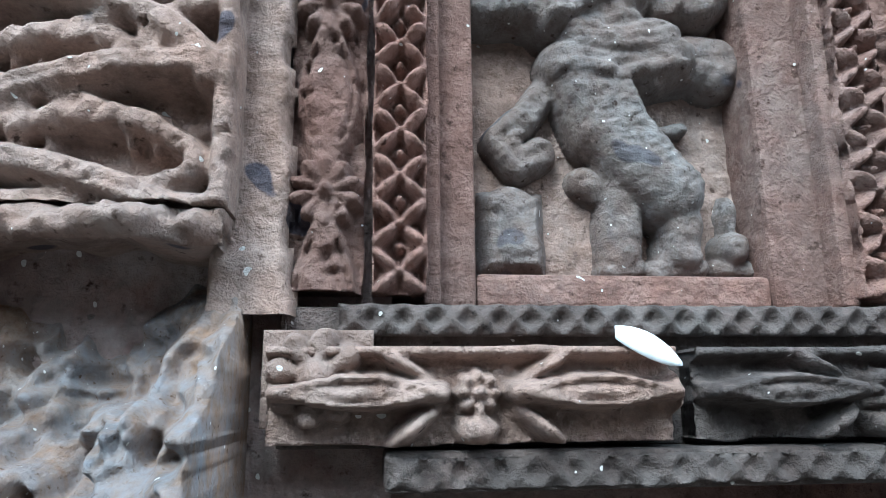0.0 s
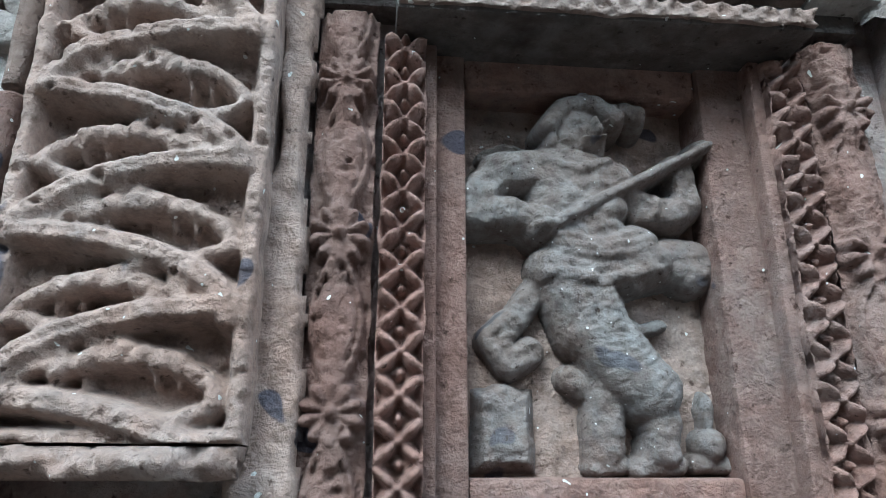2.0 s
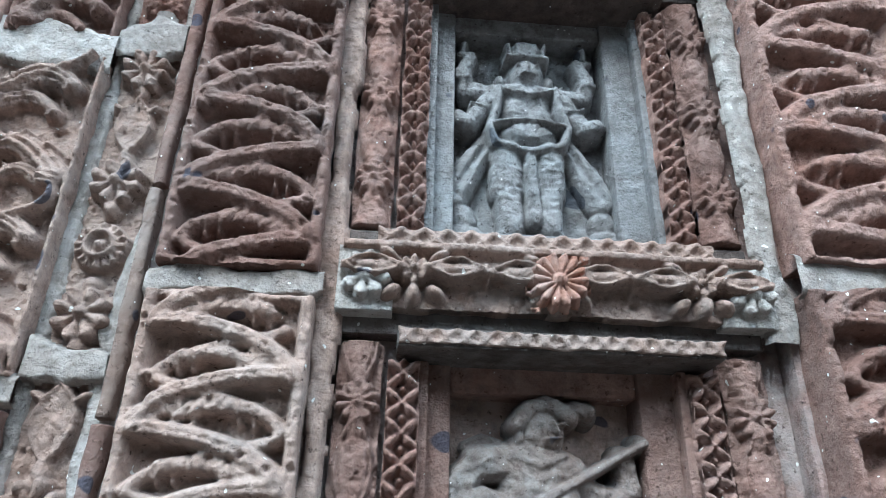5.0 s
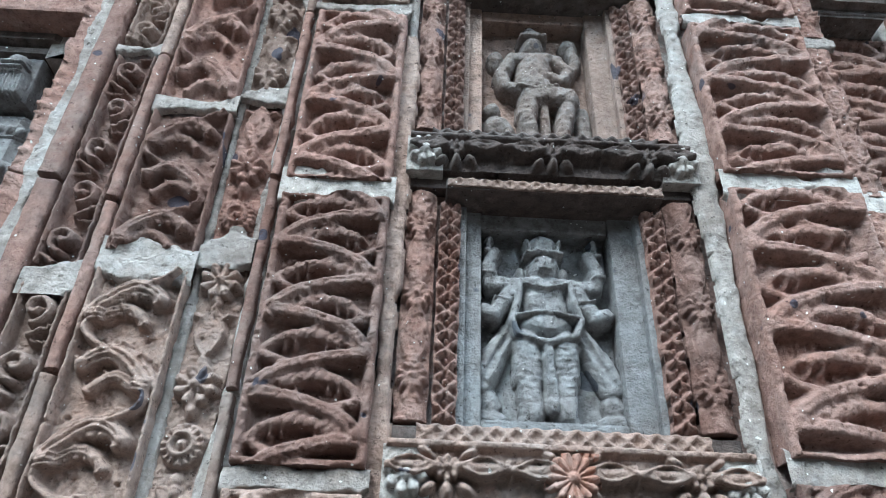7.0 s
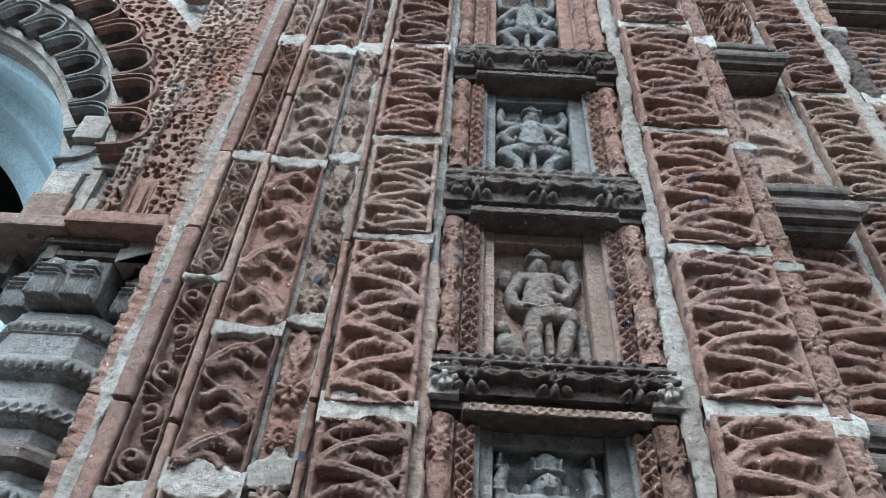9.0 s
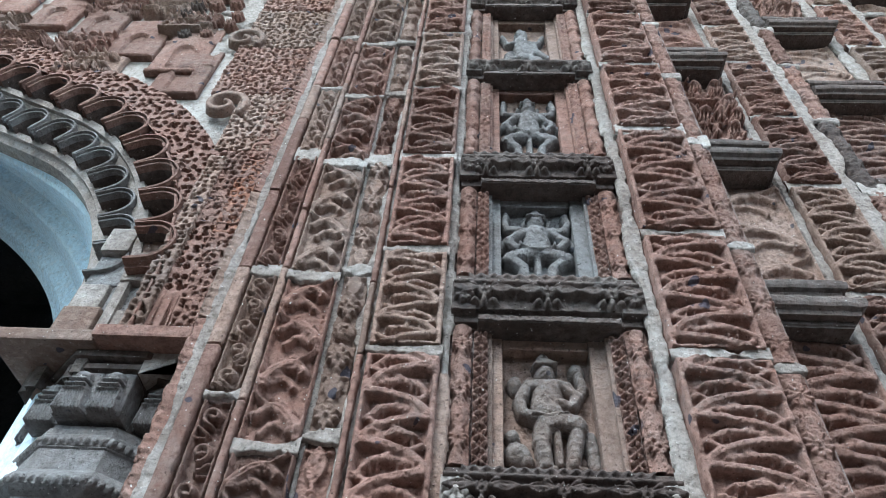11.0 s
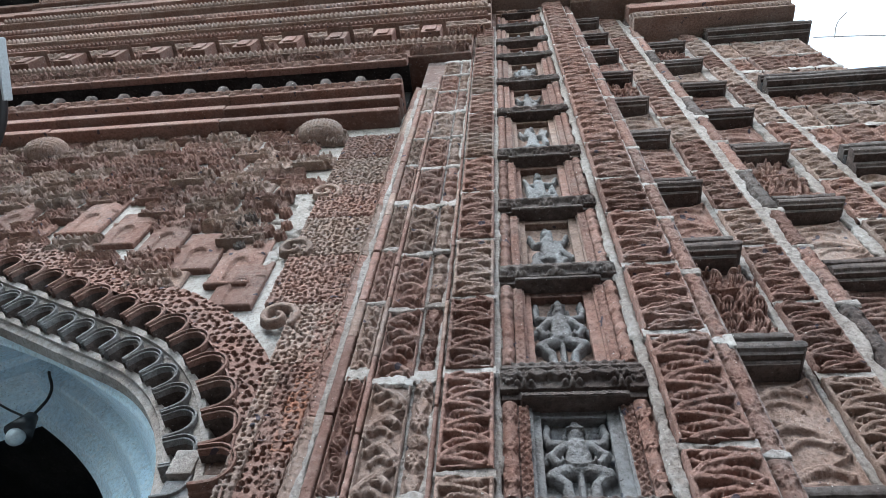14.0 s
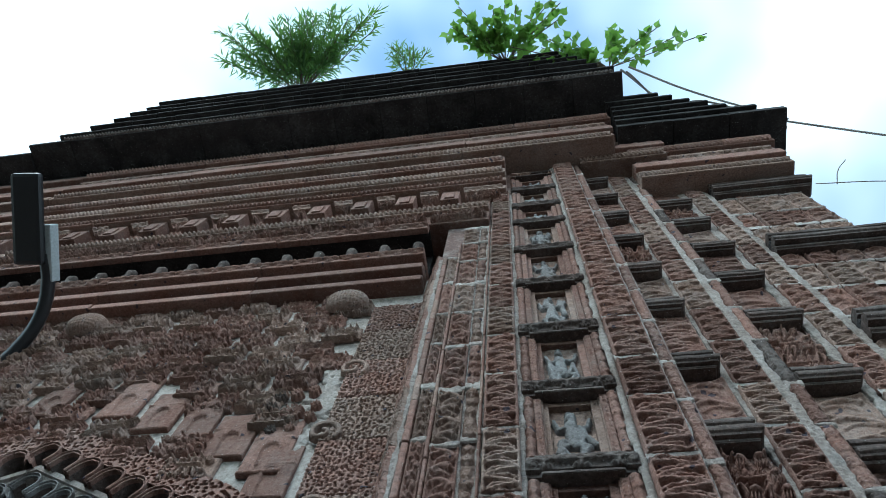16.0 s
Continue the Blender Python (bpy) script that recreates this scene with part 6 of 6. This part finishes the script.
KNOB = turned("knob", 0, 0, [(0.0, 0.0), (0.030, 0.01), (0.042, 0.05), (0.030, 0.09), (0.040, 0.11), (0.048, 0.15), (0.03, 0.20)], 6, DARK)
for k in range(17):
    kb = tagged(new("knob_bracket", KNOB), "dark rounded knob standing in the cornice slot", "bracket", "knobs in the cornice slot")
    kb.location = (-0.86 - 0.285 * k, 0.475, 6.56)
UPPER = ((7.86, 7.98, 0.34, BUFF), (7.98, 8.04, 0.29, RED), (8.04, 8.16, 0.31, BUFF), (8.16, 8.30, 0.24, BUFF), (8.30, 8.46, 0.27, BUFF), (8.46, 8.58, 0.20, RED), (8.58, 8.84, 0.23, BUFF), (8.84, 8.97, 0.14, BUFF), (8.97, 9.14, 0.17, BUFF), (9.14, 9.32, 0.10, RED), (9.32, 9.56, 0.125, BUFF), (9.56, 9.72, 0.06, RED), (9.72, 9.92, 0.08, BLACK))
for sx, dy, dz, xa, xb in ((0, 0.0, 0.0, LEFT_END, 0.86), (1, 0.24, -0.06, 0.70, 1.40), (2, 0.34, -0.60, 1.25, 2.50)):
    cc = cor if sx == 0 else thing("cornice_step", (xa, 0.4 + dy, 7.8), "stepped terracotta cornice turning back towards the corner", "cornice", kind="structure")
    for k, (z0, z1, y, mt) in enumerate(UPPER):
        if sx == 1 and k == 0:
            z0 -= 0.0
        x1 = xb + (0.40 - y) * 0.9
        if z1 < 8.9:
            if sx:
                continue
            x1 = -0.10
        course(cc, xa, x1, y + dy, z0 + dz, z1 + dz, mt, 0.015, 1.6 if sx == 0 else 3.0)
        if k in (1, 3, 5, 7, 11):
            band(cc, max(xa, -5.5), x1 - 0.03, y + dy - 0.012, z0 + dz + 0.02, z1 - z0 - 0.03, rope, mt, 1.1 if sx == 0 else 0.6, 2100 + k, 0.009, "rope_moulding")
        if k in (0, 2, 4, 6, 8, 10):
            band(cc, max(xa, -5.5), x1 - 0.03, y + dy - 0.006, z0 + dz + 0.01, z1 - z0 - 0.03, garland, mt, 0.55, 2130 + k, 0.010)
    if sx == 0:
        band(cc, -5.5, -0.12, 0.385, 7.70, 0.15, crowd, RED, 0.5, 2170)
# fringe of finials below the eave
FIN = turned("finial", 0, 0, [(0.03, 0.0), (0.04, 0.04), (0.02, 0.07), (0.028, 0.10), (0.004, 0.14)], 5, BLACK)
for k in range(22):
    f = tagged(new("finial", FIN), "small blackened finial under the eave", "finial", "finials under the eave")
    f.location = (0.85 - 0.31 * k - (0.06 if k % 3 == 0 else 0), 0.045, 9.915)
    f.scale = (1, 1, 0.8)

# ---- roof: eave and stepped tile courses ----
roof = thing("roof", (AX, 1.0, 9.92), "blackened roof of stepped tile courses over deep eaves", "roof", kind="structure")
for x0, x1, y0, z0, z1 in ((-6.4, 1.38, -0.40, 9.93, 10.03), (LEFT_END, -6.4, -0.30, 9.90, 10.0), (-6.0, 1.30, -0.47, 10.03, 10.11), (-5.6, 1.12, -0.53, 10.13, 10.20), (-5.3, 1.0, -0.58, 10.22, 10.29), (-5.1, 0.9, -0.62, 10.31, 10.38), (-4.9, 0.8, -0.66, 10.40, 10.47), (-4.75, 0.7, -0.695, 10.49, 10.56)):
    course(roof, x0, x1, y0, z0, z1 - 0.012, BLACK, 0.01, 0.6, 1.3, "tile_course")
    course(roof, x0, x1 - 0.06, y0 + 0.08, z1 - 0.012, z1 + 0.02, BLACK, 0.004, 3.0, 1.3, "tile_bed")
band(roof, -5.9, 1.28, -0.415, 9.95, 0.07, rope, DARK, 1.0, 2200, 0.009, "tile_edge")
for k, (x0, x1, y0, z0, z1) in enumerate(((1.2, 3.06, 0.14, 9.32, 9.44), (1.2, 2.78, 0.10, 9.46, 9.54), (1.2, 2.48, 0.06, 9.56, 9.64), (1.2, 2.30, 0.02, 9.66, 9.74), (1.2, 2.12, -0.02, 9.76, 9.84), (1.15, 1.94, -0.06, 9.86, 9.94), (1.15, 1.80, -0.10, 9.96, 10.04))):
    course(roof, x0, x1, y0, z0, z1, BLACK, 0.01, 0.7, 1.3, "tile_course")
tagged(new("roof_cap", box_mesh("roof_cap", 11.6, 8.0, 0.3, BLACK)), "dark roof slab behind the eaves", "roof", kind="structure").location = (LEFT_END, 1.0, 9.6)

# ---- plants rooted in the eaves ----
def leaf_mesh(name, length, width, tip, mat):
    rows = []
    for t in np.linspace(0, 1, 6):
        half = width / 2 * (math.sin(math.pi * t ** 0.6) if not tip else max(0.0, math.sin(math.pi * min(1, t * 1.25 + 0.12)) if t < 0.72 else (1 - t) * 0.5))
        rows.append([(t * length, s * half, -0.15 * length * t * t + 0.1 * half * abs(s)) for s in (-1, 0, 1)])
    return skin(name, rows, mat)


def leaves(name, spots, length, width, tip, mat, seed):
    """Many single leaves joined in one crown."""
    g = random.Random(seed)
    one = leaf_mesh("leaf", length, width, tip, mat)
    co = np.empty(len(one.vertices) * 3, np.float32)
    one.vertices.foreach_get("co", co)
    co = co.reshape(-1, 3)
    quads = np.array([p.vertices[:] for p in one.polygons])
    verts, faces = [], []
    for place_at, way in spots:
        m = Vector(way).to_track_quat("X", "Z").to_matrix() @ Euler((g.uniform(-1.2, 1.2), 0, 0)).to_matrix()
        faces.append(quads + len(verts) * len(co))
        verts.append(co * g.uniform(0.65, 1.2) @ np.array(m).T + np.array(place_at))
    bpy.data.meshes.remove(one)
    return mesh_from(name, np.concatenate(verts), np.concatenate(faces), mat)


def shrub(base, stems, reach, lean, length, width, tip, mat, seed, label, per=26, droop=0.0):
    g = random.Random(seed)
    sh = thing("roof_shrub", base, label, "shrub", "plants on the roof")
    spots = []
    for s in range(stems):
        a, out = g.uniform(-1, 1), g.uniform(0.5, 1.0)
        tip_at = Vector((base[0] + a * reach[0], base[1] + lean * out, base[2] + reach[1] * out * g.uniform(0.6, 1.0)))
        mid = Vector(base).lerp(tip_at, 0.5) + Vector((g.uniform(-0.05, 0.05), 0.02, 0.08 * reach[1]))
        pts = [Vector(base) + Vector((a * 0.05, 0, 0)), mid, tip_at]
        wire("stem", pts, 0.006, TWIG, sh)
        for q in range(per):
            t = 0.25 + 0.75 * q / per
            p = pts[0].lerp(pts[1], min(1, 2 * t)) if t < 0.5 else pts[1].lerp(pts[2], 2 * t - 1)
            way = (pts[2] - pts[0]).normalized() * 0.6 + Vector((g.uniform(-1, 1), g.uniform(-1, 1), g.uniform(-0.7, 0.7) - droop))
            off = way.normalized() * (0.16 * (1 - 0.6 * t) * g.random()) if not tip else way.normalized() * 0.06 * g.random()
            spots.append((p + off, way))
    ob = new("crown", leaves("crown", spots, length, width, tip, mat, seed))
    ob.parent = sh
    ob.location = -sh.location
    return sh


shrub((-2.75, -0.60, 10.5), 46, (1.15, 0.80), -1.0, 0.13, 0.020, False, LEAF_A, 3, "feathery grey-green shrub growing out of the eaves", 85)
shrub((-1.28, -0.66, 10.55), 8, (0.28, 0.45), -0.40, 0.10, 0.015, False, LEAF_A, 4, "small feathery shrub growing out of the eaves", 40)
shrub((0.0, -0.66, 10.55), 20, (0.85, 0.55), -0.75, 0.125, 0.12, True, LEAF_B, 5, "young fig sapling with heart-shaped leaves on the roof", 16, 0.3)
shrub((1.25, -0.45, 10.15), 16, (1.25, 0.75), -0.42, 0.125, 0.12, True, LEAF_B, 6, "fig branch with heart-shaped leaves hanging off the roof", 15, 0.3)

# ---- street lamp and loose cables ----
sl = thing("flood_lamp", (-3.86, 0.66, 5.52), "black flood lamp on a bent pipe arm fixed to the wall", "lamp")
tip_at, butt = Vector((-3.62, -0.60, 6.11)), Vector((-3.68, 0.0, 5.93))
aim = (tip_at - butt).to_track_quat("Z", "X").to_matrix().to_4x4()
bm = bmesh.new()
add_box(bm, -0.035, 0.035, -0.115, 0.115, -0.05, 0.64, 0.03)
housing = place("housing", bm_mesh("housing", bm, BLACKMETAL), sl)
housing.matrix_basis = Matrix.Translation(-sl.location) @ Matrix.Translation(butt) @ aim
bm = bmesh.new()
add_box(bm, -0.05, 0.05, -0.04, 0.04, -0.22, 0.22, 0.012)
bracket = place("bracket", bm_mesh("bracket", bm, GREYMETAL), sl, label="pale grey bracket")
bracket.matrix_basis = Matrix.Translation(-sl.location) @ Matrix.Translation((-3.57, 0.0, 6.02)) @ aim
wire("arm", [(-3.60, 0.0, 6.0), (-3.60, 0.19, 5.94), (-3.66, 0.43, 5.81), (-3.77, 0.59, 5.64), (-3.92, 0.70, 5.46)], 0.05, BLACKMETAL, sl)
cables = thing("loose_cables", (1.5, -0.3, 10.0), "thin pale cables and dry tendrils trailing off the roof", "cable")
for k, pts in enumerate((((1.40, -0.40, 10.2), (2.0, 0.10, 10.2), (3.37, 0.46, 10.1), (4.3, 0.66, 9.65), (6.5, 1.1, 8.6)), ((1.45, -0.38, 10.1), (1.95, 0.08, 10.1), (2.4, 0.12, 10.3), (3.3, 0.5, 9.95)), ((1.50, -0.42, 10.2), (2.3, 0.0, 10.4), (3.37, 0.43, 10.1)), ((3.60, 1.2, 9.8), (4.26, 1.17, 9.52), (5.2, 1.2, 9.0)), ((3.80, 1.2, 9.7), (3.85, 1.05, 9.8), (3.95, 0.95, 9.85)))):
    wire("cable", pts, 0.014 if k < 3 else 0.007, CABLE, cables)
